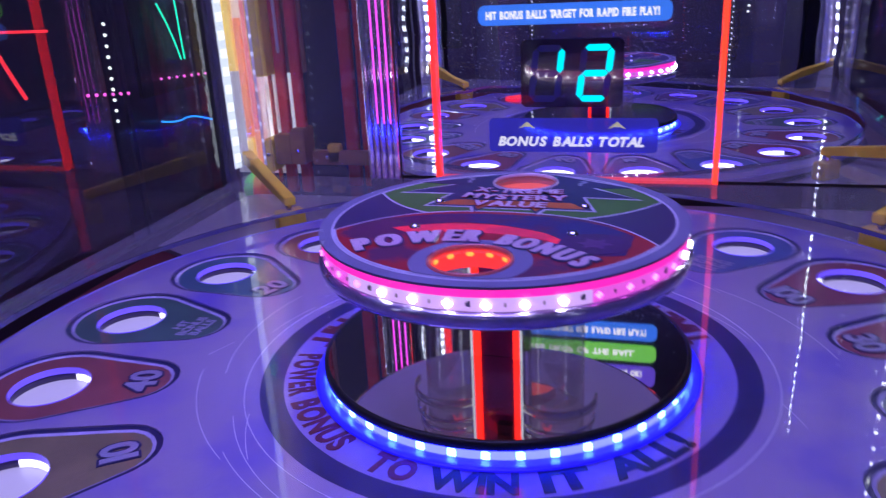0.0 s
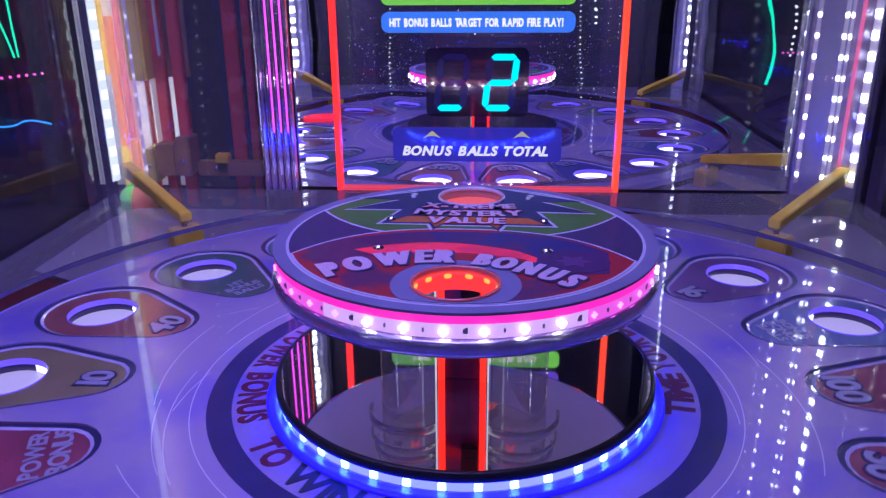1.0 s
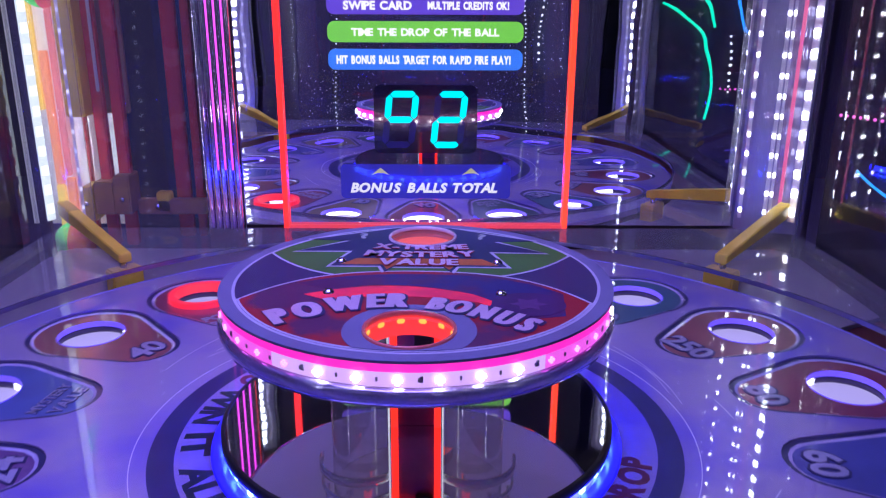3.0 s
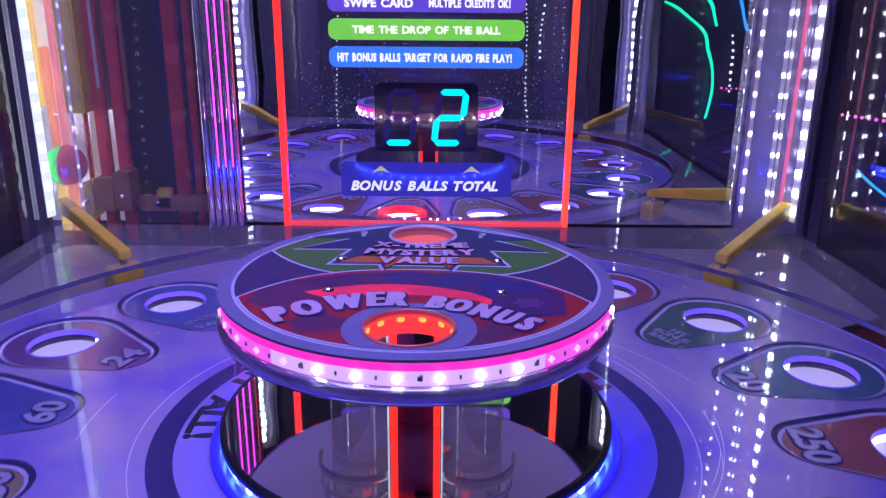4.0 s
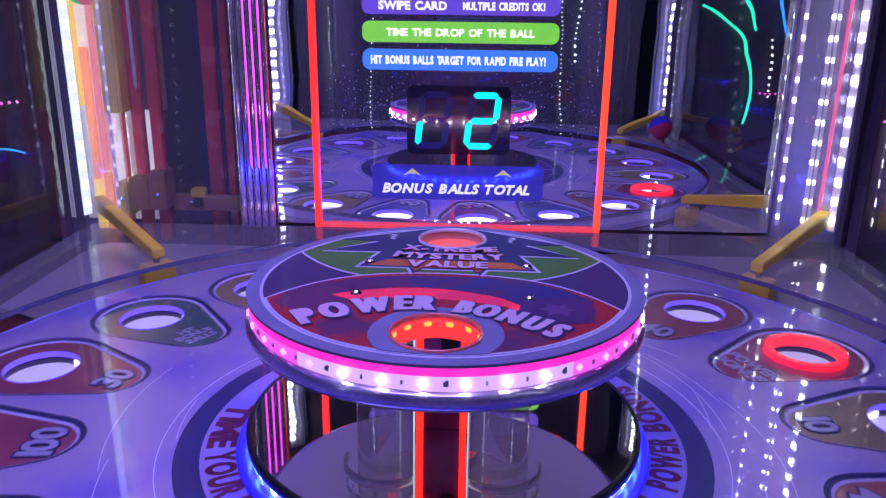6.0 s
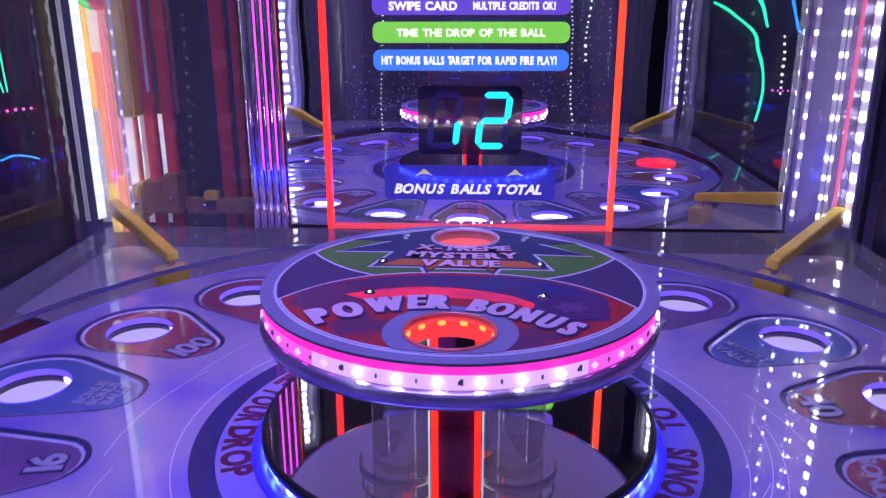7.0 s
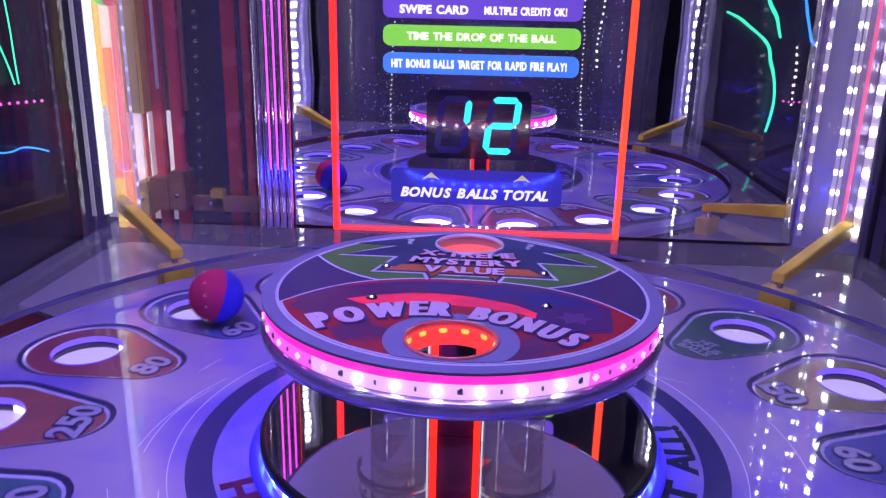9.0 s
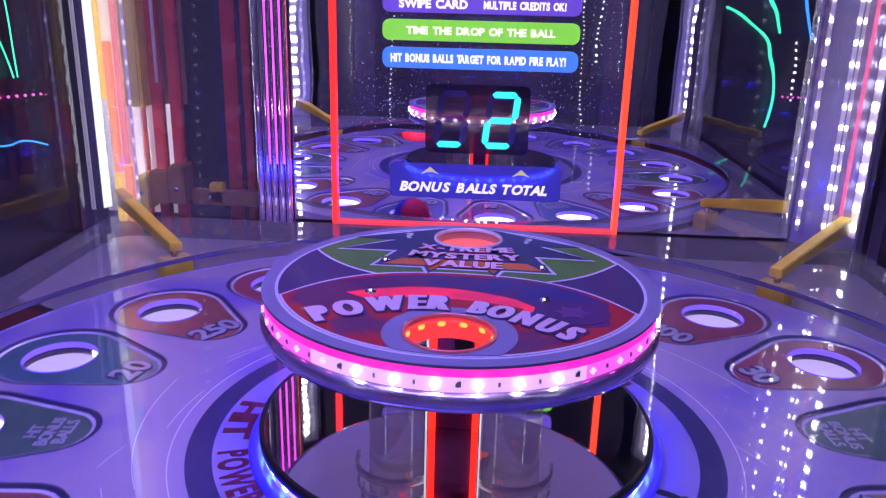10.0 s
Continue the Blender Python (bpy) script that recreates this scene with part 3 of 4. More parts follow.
    for k, spec in enumerate(PODS):
        word, colour = spec.split()
        a = 20.0 * k
        pod = part("pocket", band(bmesh.new(), mid, hole, -0.012, zin), M_POD[colour], tt, colour + " printed ball pocket")
        pod.matrix_basis = pose(HOLE_AT * math.cos(radians(a)), HOLE_AT * math.sin(radians(a)), 0, 0, 0, a)
        again(rim, Matrix.Identity(4), pod)
        again(wall, Matrix.Identity(4), pod)
        again(bevel, Matrix.Identity(4), pod)
        again(lamp, Matrix.Identity(4), pod)
        again(side, Matrix.Identity(4), pod)
        bm, bd = bmesh.new(), bmesh.new()
        def row(y0, z, text, size, wide, bold, target):
            # letters read from the table's middle side, tops towards the hole's far end
            write(target, text, lambda s: pose(y0, -s, z, 0, 0, -90), size, wide, 0.0, bold, 0.06, 0.01)
        if word.isdigit():
            row(-0.143, zin + 0.0004, word, 0.056, 1.0, 0.085, bd)
            row(-0.143, zin + 0.0011, word, 0.056, 1.0, 0.030, bm)
        elif word == "ball":
            for i, w in enumerate(("HIT", "BONUS", "BALLS")):
                row(-0.101 + i * -0.019, zin + 0.0005, w, 0.021, 1.0, 0.03, bm)
        elif word == "bonus":
            row(-0.140, zin + 0.0005, "BONUS", 0.030, 1.0, 0.03, bm)
            row(-0.112, zin + 0.0005, "POWER", 0.028, 1.0, 0.03, bm)
        elif word == "mystery":
            row(-0.112, zin + 0.0004, "MYSTERY", 0.022, 0.9, 0.05, bd)
            row(-0.140, zin + 0.0004, "VALUE", 0.024, 1.0, 0.05, bd)
            row(-0.112, zin + 0.0011, "MYSTERY", 0.022, 0.9, 0.01, bm)
            row(-0.140, zin + 0.0011, "VALUE", 0.024, 1.0, 0.01, bm)
        else:
            for i, w in enumerate(("BONUS", "BONUS", "BALLS")):
                row(-0.101 + i * -0.019, zin + 0.0005, w, 0.021, 1.0, 0.03, bm)
        if len(bd.verts):
            part("numeral_shadow", bd, M_NAVY, pod)
        else:
            bd.free()
        part("numeral", bm, M_SILVER, pod)
        if word == "bonus":
            gl = lathe(bmesh.new(), [(HOLE_R - 0.002, -0.012), (HOLE_R - 0.002, 0.006), (HOLE_R + 0.008, 0.006), (HOLE_R + 0.009, zin - 0.001)], 48)
            part("lit_ring", gl, L_RING, pod, "glowing red ring round the hole")
    bpy.data.objects.remove(rim)
    bpy.data.objects.remove(wall)
    bpy.data.objects.remove(bevel)
    bpy.data.objects.remove(lamp)
    bpy.data.objects.remove(side)
    return tt


TABLE = turntable()

# lit tray that runs below the pockets
TRAY = bmesh.new()
ring(TRAY, 0.52, 0.70, -0.029, -0.0235, 120)
tagged(part("lit_tray", TRAY, L_CUP), "white lit ring tray below the ball pockets", "light panel")


# ---------------------------------------------------------------- tower in the middle
def bow(x):
    """How far a dividing arc of the print has fallen off at x from its crown."""
    return 1.2 * x * x + 40.0 * x ** 4


def arc_cut(top, n=40, r=0.209):
    """Outline of the part of the printed circle above (top) or below a bowed dividing line."""
    line = (lambda x: -0.013 + bow(x)) if top else (lambda x: 0.021 - bow(x))
    xe = r
    for _ in range(60):
        xe = math.sqrt(max(r * r - line(xe) ** 2, 0.01)) * 0.5 + xe * 0.5
    a0 = math.degrees(math.atan2(line(xe), xe))
    a1 = 180 - a0 if top else -180 - a0
    pts = [(r * math.cos(radians(a0 + (a1 - a0) * i / n)), r * math.sin(radians(a0 + (a1 - a0) * i / n))) for i in range(n + 1)]
    return pts + [(-xe + 2 * xe * i / n, line(-xe + 2 * xe * i / n)) for i in range(1, n)]


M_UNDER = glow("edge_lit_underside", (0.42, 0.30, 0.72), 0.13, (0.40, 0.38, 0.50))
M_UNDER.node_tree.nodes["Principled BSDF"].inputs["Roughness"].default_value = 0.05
M_PRED = two_tone("print_red", (0.40, 0.018, 0.03), (0.12, 0.03, 0.09), 13.0, 0.5, 0.03, 0.50, 0.60, 0.22)
M_PREDGLOW = two_tone("print_bright_red", (0.85, 0.03, 0.07), (0.30, 0.02, 0.09), 17.0, 0.5, 0.03, 0.45, 0.62, 0.22)
M_PREDGLOW.node_tree.nodes["Principled BSDF"].inputs["Emission Color"].default_value = (0.9, 0.02, 0.05, 1)
M_PREDGLOW.node_tree.nodes["Principled BSDF"].inputs["Emission Strength"].default_value = 0.30
M_PGREEN = paint("print_green", (0.07, 0.20, 0.035), 0.5, coat=0.03, spec=0.22, vary=0.25)
M_PBLUE = paint("print_blue", (0.030, 0.038, 0.105), 0.5, coat=0.03, spec=0.22, vary=0.35, scale=16)
M_PPURPLE = paint("print_purple", (0.050, 0.040, 0.110), 0.5, coat=0.03, spec=0.22, vary=0.25, scale=60)
M_PPLANET = paint("print_planet", (0.07, 0.025, 0.11), 0.5, coat=0.03, spec=0.22, vary=0.4, scale=25)
M_PVIOLET = paint("print_violet", (0.13, 0.05, 0.17), 0.5, coat=0.03, spec=0.22, vary=0.3)
M_PSWOOSH = two_tone("print_swoosh", (0.030, 0.030, 0.16), (0.10, 0.02, 0.09), 16.0, 0.5, 0.03, 0.45, 0.62, 0.22)
M_LINE = paint("print_line", (0.52, 0.52, 0.60), 0.5, coat=0.03, spec=0.22, vary=0.15)
M_PGREY = paint("print_grey", (0.19, 0.19, 0.30), 0.5, coat=0.03, spec=0.22, vary=0.2)
M_PORANGE = paint("print_orange", (0.50, 0.13, 0.03), 0.5, coat=0.03, spec=0.22, vary=0.5, scale=30)
HOLES = ((0.0, -0.1585, 0.0450), (0.0, 0.1595, 0.0445))


def punched(pts, z0, z1):
    """A thin plate with the outline pts and the disc's two ball holes cut where they fall in it."""
    bm = bmesh.new()
    loops = [pts]
    for hx, hy, hr in HOLES:
        lp = [(hx + hr * math.cos(2 * math.pi * i / 48), hy + hr * math.sin(2 * math.pi * i / 48)) for i in range(48)]
        ins = 0
        for x, y in lp:
            c = False
            for i in range(len(pts)):
                (x1, y1), (x2, y2) = pts[i], pts[i - 1]
                if (y1 > y) != (y2 > y) and x < (x2 - x1) * (y - y1) / (y2 - y1) + x1:
                    c = not c
            ins += c
        if ins == len(lp):
            loops.append(lp)
    edges = []
    for lp in loops:
        vs = [bm.verts.new((x, y, z0)) for x, y in lp]
        edges += [bm.edges.new((vs[i], vs[(i + 1) % len(vs)])) for i in range(len(vs))]
    bmesh.ops.triangle_fill(bm, edges=edges, use_beauty=True, use_dissolve=False)
    r = bmesh.ops.extrude_face_region(bm, geom=list(bm.faces))
    bmesh.ops.translate(bm, vec=(0, 0, z1 - z0), verts=[v for v in r["geom"] if isinstance(v, bmesh.types.BMVert)])
    return bm


def circle(r, n=120, c=(0, 0)):
    return [(c[0] + r * math.cos(2 * math.pi * i / n), c[1] + r * math.sin(2 * math.pi * i / n)) for i in range(n)]


def tower():
    tw = thing("bonus_tower", "round bonus target tower with a printed disc over a mirror plate", "arcade target", at=pose(0, 0, 0, 0, 0, -1.5))
    # mirror plate and its blue light ring
    bm = bmesh.new()
    lathe(bm, [(0.0005, PLATE_Z), (PLATE_R - 0.006, PLATE_Z)], 128)
    part("mirror_plate", bm, M_PLATE, tw, "round smoky mirror plate")
    bm = bmesh.new()
    lathe(bm, [(PLATE_R - 0.006, PLATE_Z + 0.0005), (PLATE_R - 0.002, PLATE_Z + 0.001), (PLATE_R, PLATE_Z - 0.002), (PLATE_R, PLATE_Z - 0.010), (PLATE_R - 0.01, PLATE_Z - 0.012)], 128)
    part("plate_edge", bm, M_BLACK, tw, smooth=True)
    bm = bmesh.new()
    ring(bm, PLATE_R - 0.012, PLATE_R - 0.008, 0.002, PLATE_Z - 0.0125, 128)
    tape = part("blue_light_tape", bm, L_BLUETAPE, tw, "blue glowing light tape under the mirror plate")
    bm = bmesh.new()
    for i in range(39):
        box(bm, PLATE_R - 0.008, PLATE_R - 0.0055, -0.0040, 0.0040, 0.004, 0.0115, 0, pose(0, 0, 0, 0, 0, i * 360 / 39))
    tagged(part("diode_row", bm, L_BLUE, tape), "blue white square lights", kind="stuff")
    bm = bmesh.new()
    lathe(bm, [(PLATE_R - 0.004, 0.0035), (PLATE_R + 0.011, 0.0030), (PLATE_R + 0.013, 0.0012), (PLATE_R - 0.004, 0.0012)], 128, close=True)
    part("base_lip", bm, L_LIP, tw, "acrylic lip with its own blue glow", smooth=True)
    # pole: dark red smoked panel between two red lit edges, clear sides
    zt = DISC_Z - 0.045
    zp = DISC_Z - 0.009
    for s in (-1, 1):
        bm = bmesh.new()
        box(bm, s * 0.0255 - 0.0038, s * 0.0255 + 0.0038, -0.050, -0.042, PLATE_Z + 0.0005, zp)
        part("red_edge", bm, L_RED, tw, "red glowing acrylic edge")
        bm = bmesh.new()
        box(bm, s * 0.0305 - 0.0010, s * 0.0305 + 0.0010, -0.050, 0.02, PLATE_Z + 0.0005, zp)
        part("side_sheet", bm, M_CHROME, tw, "polished side sheet")
        # clear ball tube with its collars on each side
        bm = lathe(bmesh.new(), [(0.036, PLATE_Z + 0.0005), (0.036, zp)], 48, c=(s * 0.0700, -0.012))
        part("clear_tube", bm, M_SADDLE, tw, "clear acrylic ball tube", smooth=True)
        for z0, z1, r in ((zt + 0.004, zt + 0.013, 0.041), (zt - 0.020, zt - 0.010, 0.044), (zt - 0.036, zt - 0.031, 0.048), (zt - 0.066, zt - 0.055, 0.050)):
            bm = bmesh.new()
            lathe(bm, [(r, z0), (r + 0.003, z0), (r + 0.003, z1), (r, z1)], 40, 170 if s < 0 else 185, 355 if s < 0 else 370, c=(s * 0.0700, -0.012), close=True)
            part("clear_saddle", bm, M_COLLAR, tw, "clear bent acrylic collar", smooth=True)
        bm = bmesh.new()
        box(bm, s * 0.0318 - 0.0010, s * 0.0318 + 0.0010, -0.052, -0.048, PLATE_Z + 0.0005, zp)
        part("bright_edge", bm, glow("bright_cut_edge", (0.80, 0.80, 1.0), 0.55), tw, "acrylic edge with a glowing highlight")
    bm = bmesh.new()
    box(bm, -0.0215, 0.0215, -0.044, 0.02, PLATE_Z + 0.0005, zp)
    part("pole_core", bm, paint("smoked_red", (0.22, 0.025, 0.14), 0.12, metal=0.35, coat=1.0, vary=0.3, scale=30), tw, "smoked dark red acrylic core")
    bm = box(bmesh.new(), -0.001, 0.020, -0.054, -0.0445, 0.120, zp - 0.002, 0.002)
    box(bm, 0.004, 0.016, -0.0565, -0.0545, 0.135, 0.150, 0.001)
    part("sensor_box", bm, M_BLACK, tw, "small black ball sensor on the pole")
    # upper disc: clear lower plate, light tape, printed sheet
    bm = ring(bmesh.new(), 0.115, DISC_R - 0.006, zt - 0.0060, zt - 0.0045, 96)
    part("lower_sheet", bm, M_UNDER, tw, "lower ring sheet of the disc with an added glow")
    bm = lathe(bmesh.new(), [(0.196, zt - 0.004), (DISC_R - 0.004, zt - 0.005), (DISC_R + 0.001, zt - 0.003), (DISC_R + 0.003, zt + 0.004), (DISC_R + 0.0035, zt + 0.009), (DISC_R + 0.002, zt + 0.0125), (DISC_R - 0.004, zt + 0.0155), (0.196, zt + 0.0155)], 160, close=True)
    part("lower_plate", bm, M_RIMV, tw, "thick acrylic rim painted violet for its light, with a polished edge", smooth=True)
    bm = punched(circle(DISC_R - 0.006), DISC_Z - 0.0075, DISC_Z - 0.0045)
    part("underside", bm, M_UNDER, tw, "white underside sheet with an added glow")
    # tape in the disc's edge: pink upper half, white lower half
    z0, z1 = zt + 0.0165, DISC_Z - 0.004
    zm = z0 + (z1 - z0) * 0.62
    bm = lathe(bmesh.new(), [(DISC_R - 0.0020, z0), (DISC_R - 0.0020, zm)], 32, 234, 306)
    wt = part("light_tape", bm, L_TAPEWHITE, tw, "white light tape round the disc's edge", smooth=True)
    bm = lathe(bmesh.new(), [(DISC_R - 0.0020, z0), (DISC_R - 0.0020, zm)], 112, 306, 594)
    part("light_tape", bm, L_TAPELILAC, tw, "pink lit length of the tape", smooth=True)
    bm = lathe(bmesh.new(), [(DISC_R - 0.0020, zm), (DISC_R - 0.0020, z1)], 128)
    part("lit_edge", bm, L_TAPEPINK, tw, "pink glowing upper edge", smooth=True)
    bm = lathe(bmesh.new(), [(DISC_R - 0.0042, z0), (DISC_R - 0.0042, z1)], 96)
    part("tape_backing", bm, M_STRIP, tw, "white backing of the light tape", smooth=True)
    dio = box(bmesh.new(), DISC_R - 0.0019, DISC_R - 0.0001, -0.0042, 0.0042, z0 + 0.0035, z0 + 0.0115, 0.0026)
    white = part("diode", dio, L_WHITE, wt)
    pink = part("diode", box(bmesh.new(), DISC_R - 0.0019, DISC_R - 0.0001, -0.0034, 0.0034, z0 + 0.0045, z0 + 0.011, 0.0022), L_PINK, wt)
    pad = part("tape_pad", box(bmesh.new(), DISC_R - 0.0019, DISC_R - 0.0011, -0.0016, 0.0016, z0 + 0.0055, z0 + 0.0115), M_COPPER, wt)
    chip = part("chip", box(bmesh.new(), DISC_R - 0.0019, DISC_R - 0.0007, -0.0010, 0.0010, z0 + 0.006, z0 + 0.010), M_COPPER, wt)
    step = 9.9
    for k in range(-18, 18):
        a = 268.2 + k * step
        d = ((a - 270 + 180) % 360) - 180
        w = abs(d) < 30 or abs(d) > 72
        again(white if w else pink, pose(0, 0, 0, 0, 0, a), wt)
        again(chip, pose(0, 0, 0, 0, 0, a + step * 0.5), wt)
        if k % 3 == 0:
            again(pad, pose(0, 0, 0, 0, 0, a + step * 0.5 + 0.6), wt)
    for o in (white, pink, pad, chip):
        o.matrix_basis = pose(0, 0, 0, 0, 0, 84.5)
    # printed sheet
    z = DISC_Z - 0.004
    bm = punched(circle(DISC_R), z, z + 0.0030)
    part("disc_sheet", bm, M_PGREY, tw, "grey edged printed disc sheet")
    z += 0.0030

    def sheet(name, pts, mt, level):
        return part(name, punched(pts, z - 0.0004, z + 0.0003 * level), mt, tw)

    sheet("grey_line", circle(0.2125), M_LINE, 0.5)
    sheet("purple_print", circle(0.2090), M_PPURPLE, 1)
    for top in (True, False):
        o = arc_cut(top)
        sheet("white_outline", o, M_LINE, 2 if top else 2.6)
        cx, cy = (0, 0.11) if top else (0, -0.10)
        i = [(cx + (x - cx) * 0.984, cy + (y - cy) * 0.970) for x, y in o]
        sheet("green_print" if top else "red_print", i, M_PGREEN if top else M_PRED, 2.3 if top else 2.9)
    # starburst round the far hole
    star = [(0.030, 0.034), (0.040, 0.015), (0.047, 0.037), (0.108, 0.036), (0.088, 0.096), (0.160, 0.094), (0.096, 0.140), (0.150, 0.146), (0.088, 0.178), (0.036, 0.2055)]
    grow = [(x + (0.003 if x < 0.08 else 0.0055), y + (-0.0035 if y < 0.12 else 0.002)) for x, y in star]
    for nm, pts, mt, lv in (("star_outline", grow, M_LINE, 3.4), ("star_print", star, M_PBLUE, 4)):
        full = pts + [(-x, y) for x, y in reversed(pts)]
        sheet(nm, full, mt, lv)
    sheet("orange_print", [(-0.098, 0.041), (-0.045, 0.042), (-0.038, 0.024), (-0.030, 0.038), (0.030, 0.038), (0.038, 0.024), (0.045, 0.042), (0.098, 0.041), (0.078, 0.066), (-0.078, 0.066)], M_PORANGE, 4.5)
    # blue swoosh, dark planet and bright red band of the near half
    xs = [-0.135 + 0.0125 * i for i in range(25)]
    sheet("blue_swoosh", [(x, 0.008 - bow(x)) for x in xs] + [(0.160, -0.118), (0.120, -0.128), (0.085, -0.112)] + [(x, -0.030 - 3.2 * (x + 0.03) ** 2) for x in xs[::-1] if -0.11 < x < 0.085], M_PSWOOSH, 3.4)
    sheet("bright_band", [(x, -0.034 - 3.0 * (x + 0.025) ** 2) for x in xs if -0.125 < x < 0.075] + [(0.086, -0.078), (0.082, -0.094), (0.070, -0.082)] + [(x, -0.066 - 2.0 * (x + 0.02) ** 2) for x in xs[::-1] if -0.11 < x < 0.065], M_PREDGLOW, 4)
    sheet("dark_planet", [(0.124 + 0.040 * math.cos(radians(a)), -0.086 + 0.034 * math.sin(radians(a))) for a in range(0, 360, 9)], M_PPLANET, 4.4)
    sheet("planet_star", [(0.124 + q * math.cos(radians(a)), -0.086 + q * 0.9 * math.sin(radians(a))) for a, q in zip(range(0, 360, 30), (0.021, 0.012) * 6)], M_PVIOLET, 4.8)
    sheet("hole_ring_print", [(x * min(1, 0.2075 / math.hypot(x, y)), y * min(1, 0.2075 / math.hypot(x, y))) for x, y in circle(0.067, 64, HOLES[0][:2])], M_PGREY, 5)

    def para(x0, k, y0, lift, mid=0.0, lean=1.0):
        def place(s):
            x = x0 + s
            return pose(x, y0 - k * (x - mid) ** 2, z + lift, 0, 0, lean * math.degrees(math.atan(-2 * k * (x - mid))))
        return place
    def heavy(word, place, sz, fat, tall, span, shear=0.0, gap=0.07):
        """Heavy lettering: each stroke is widened by laying the letter down again a little to each side."""
        bm = bmesh.new()
        k = 0
        for dx in (-1, -0.4, 0.4, 1):
            for dy in ((-1, 1) if tall else (0,)):
                k += 1
                write(bm, word, lambda q: place(q) @ Matrix.Translation((dx * fat * sz, dy * tall * sz, k * 0.00004)), sz, 1.0, shear, 0.02, gap, 0.003, span)
        return bm

    m_pink = paint("lettering_pink", (0.60, 0.45, 0.52), 0.4, coat=0.1, vary=0.15)
    for word, x0, sz, span in (("POWER", -0.0715, 0.0560, 0.126), ("BONUS", 0.0650, 0.0480, 0.100)):
        place = para(x0, 3.6, -0.1000, 0.0021, -0.016, 0.85)
        part("lettering_shadow", heavy(word, para(x0 + 0.0012, 3.6, -0.1012, 0.0014, -0.016, 0.85), sz, 0.075, 0.045, span, 0.05, 0.085), M_NAVY, tw)
        part("lettering", heavy(word, place, sz, 0.05, 0.0, span, 0.05, 0.085), m_pink, tw)
    for word, y0, sz in (("X-TREME", 0.0995, 0.0290), ("MYSTERY", 0.0680, 0.0310), ("VALUE", 0.0370, 0.0330)):
        bm = bmesh.new()
        place = para(0.0, -1.2 if word != "VALUE" else -0.4, y0, 0.0028)
        low = para(0.0, -1.2 if word != "VALUE" else -0.4, y0 - 0.001, 0.0022)
        span = {"X-TREME": 0.122, "MYSTERY": 0.140, "VALUE": 0.098}[word]
        part("lettering_shadow", heavy(word, low, sz, 0.05, 0.03, span, 0.0, 0.14), M_PRED, tw)
        bm = heavy(word, place, sz, 0.03, 0.0, span, 0.0, 0.14)
        part("lettering", bm, m_pink, tw)
    for s in (-1, 1):
        bm = bmesh.new()
        write(bm, "?", lambda q, s=s: pose(s * 0.079 + q, 0.150, z + 0.002, 0, 0, -s * 8), 0.032, 1.2, 0.0, 0.03, 0, 0.004)
        part("question_mark", bm, M_SILVER, tw)
    # screws
    for x, y in ((-0.096, -0.056), (0.096, -0.056), (-0.097, 0.053), (0.097, 0.053)):
        bm = bmesh.new()
        lathe(bm, [(0.0005, 0.0042), (0.0035, 0.0036), (0.0066, 0.0008), (0.0068, 0.0)], 20, c=(x, y))
        sc = part("screw", bm, M_CHROME, tw, "chrome cross head screw", smooth=True)
        sc.location.z = z + 0.0012
        bm = bmesh.new()
        box(bm, x - 0.0035, x + 0.0035, y - 0.0006, y + 0.0006, z + 0.0048, z + 0.0056)
        box(bm, x - 0.0006, x + 0.0006, y - 0.0035, y + 0.0035, z + 0.0047, z + 0.0057)
        part("screw_slot", bm, M_BLACK, sc)
        sc.children[0].matrix_parent_inverse = Matrix.Translation((0, 0, -(z + 0.0012)))
        bm = bmesh.new()
        lathe(bm, [(0.0005, zp - 0.006), (0.006, zp - 0.004), (0.0062, zp + 0.001)], 16, c=(x, y))
        part("nut", bm, M_CHROME, tw, smooth=True)
    # lit sleeves of the two ball holes
    for (hx, hy, hr), near in zip(HOLES, (True, False)):
        bm = lathe(bmesh.new(), [(hr, DISC_Z - 0.025), (hr, DISC_Z - 0.001)], 48, c=(hx, hy))
        sl = part("hole_sleeve", bm, L_REDHOLE if near else paint("clear_pink_sleeve", (0.75, 0.45, 0.5), 0.1, coat=1.0), tw, "red glowing hole wall" if near else "clear hole wall", smooth=True)
        bm = lathe(bmesh.new(), [(hr - 0.0015, DISC_Z - 0.002), (hr - 0.001, DISC_Z + 0.0028), (hr + 0.002, DISC_Z + 0.003), (hr + 0.0025, DISC_Z)], 48, c=(hx, hy))
        part("hole_lip", bm, paint("lip_red", (0.75, 0.16, 0.14) if near else (0.75, 0.6, 0.65), 0.15, coat=1.0), sl, smooth=True)
        if near:
            lamp = part("hole_diode", box(bmesh.new(), hr - 0.0022, hr - 0.0004, -0.0042, 0.0042, DISC_Z - 0.011, DISC_Z - 0.006, 0.0012), L_AMBER, sl, "amber light in the hole wall")
            for i in range(12):
                m = pose(hx, hy, 0, 0, 0, 15 + 30 * i)
                if i:
                    again(lamp, m, sl)
                else:
                    lamp.matrix_basis = m
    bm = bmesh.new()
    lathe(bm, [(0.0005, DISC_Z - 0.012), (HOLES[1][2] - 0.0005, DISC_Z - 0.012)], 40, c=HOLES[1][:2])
    part("hole_floor", bm, glow("lit_red_floor", (1.0, 0.12, 0.12), 0.55), tw, "floor of the far hole with its own red glow")
    return tw


tower()


# ---------------------------------------------------------------- back panel with its signs
def on_back(x, z, proud):
    """A pose that lays the x-y plane of a plate upright on the mirror, facing the room."""
    return pose(x, BACK_Y - proud, z, 90, 0, 0)


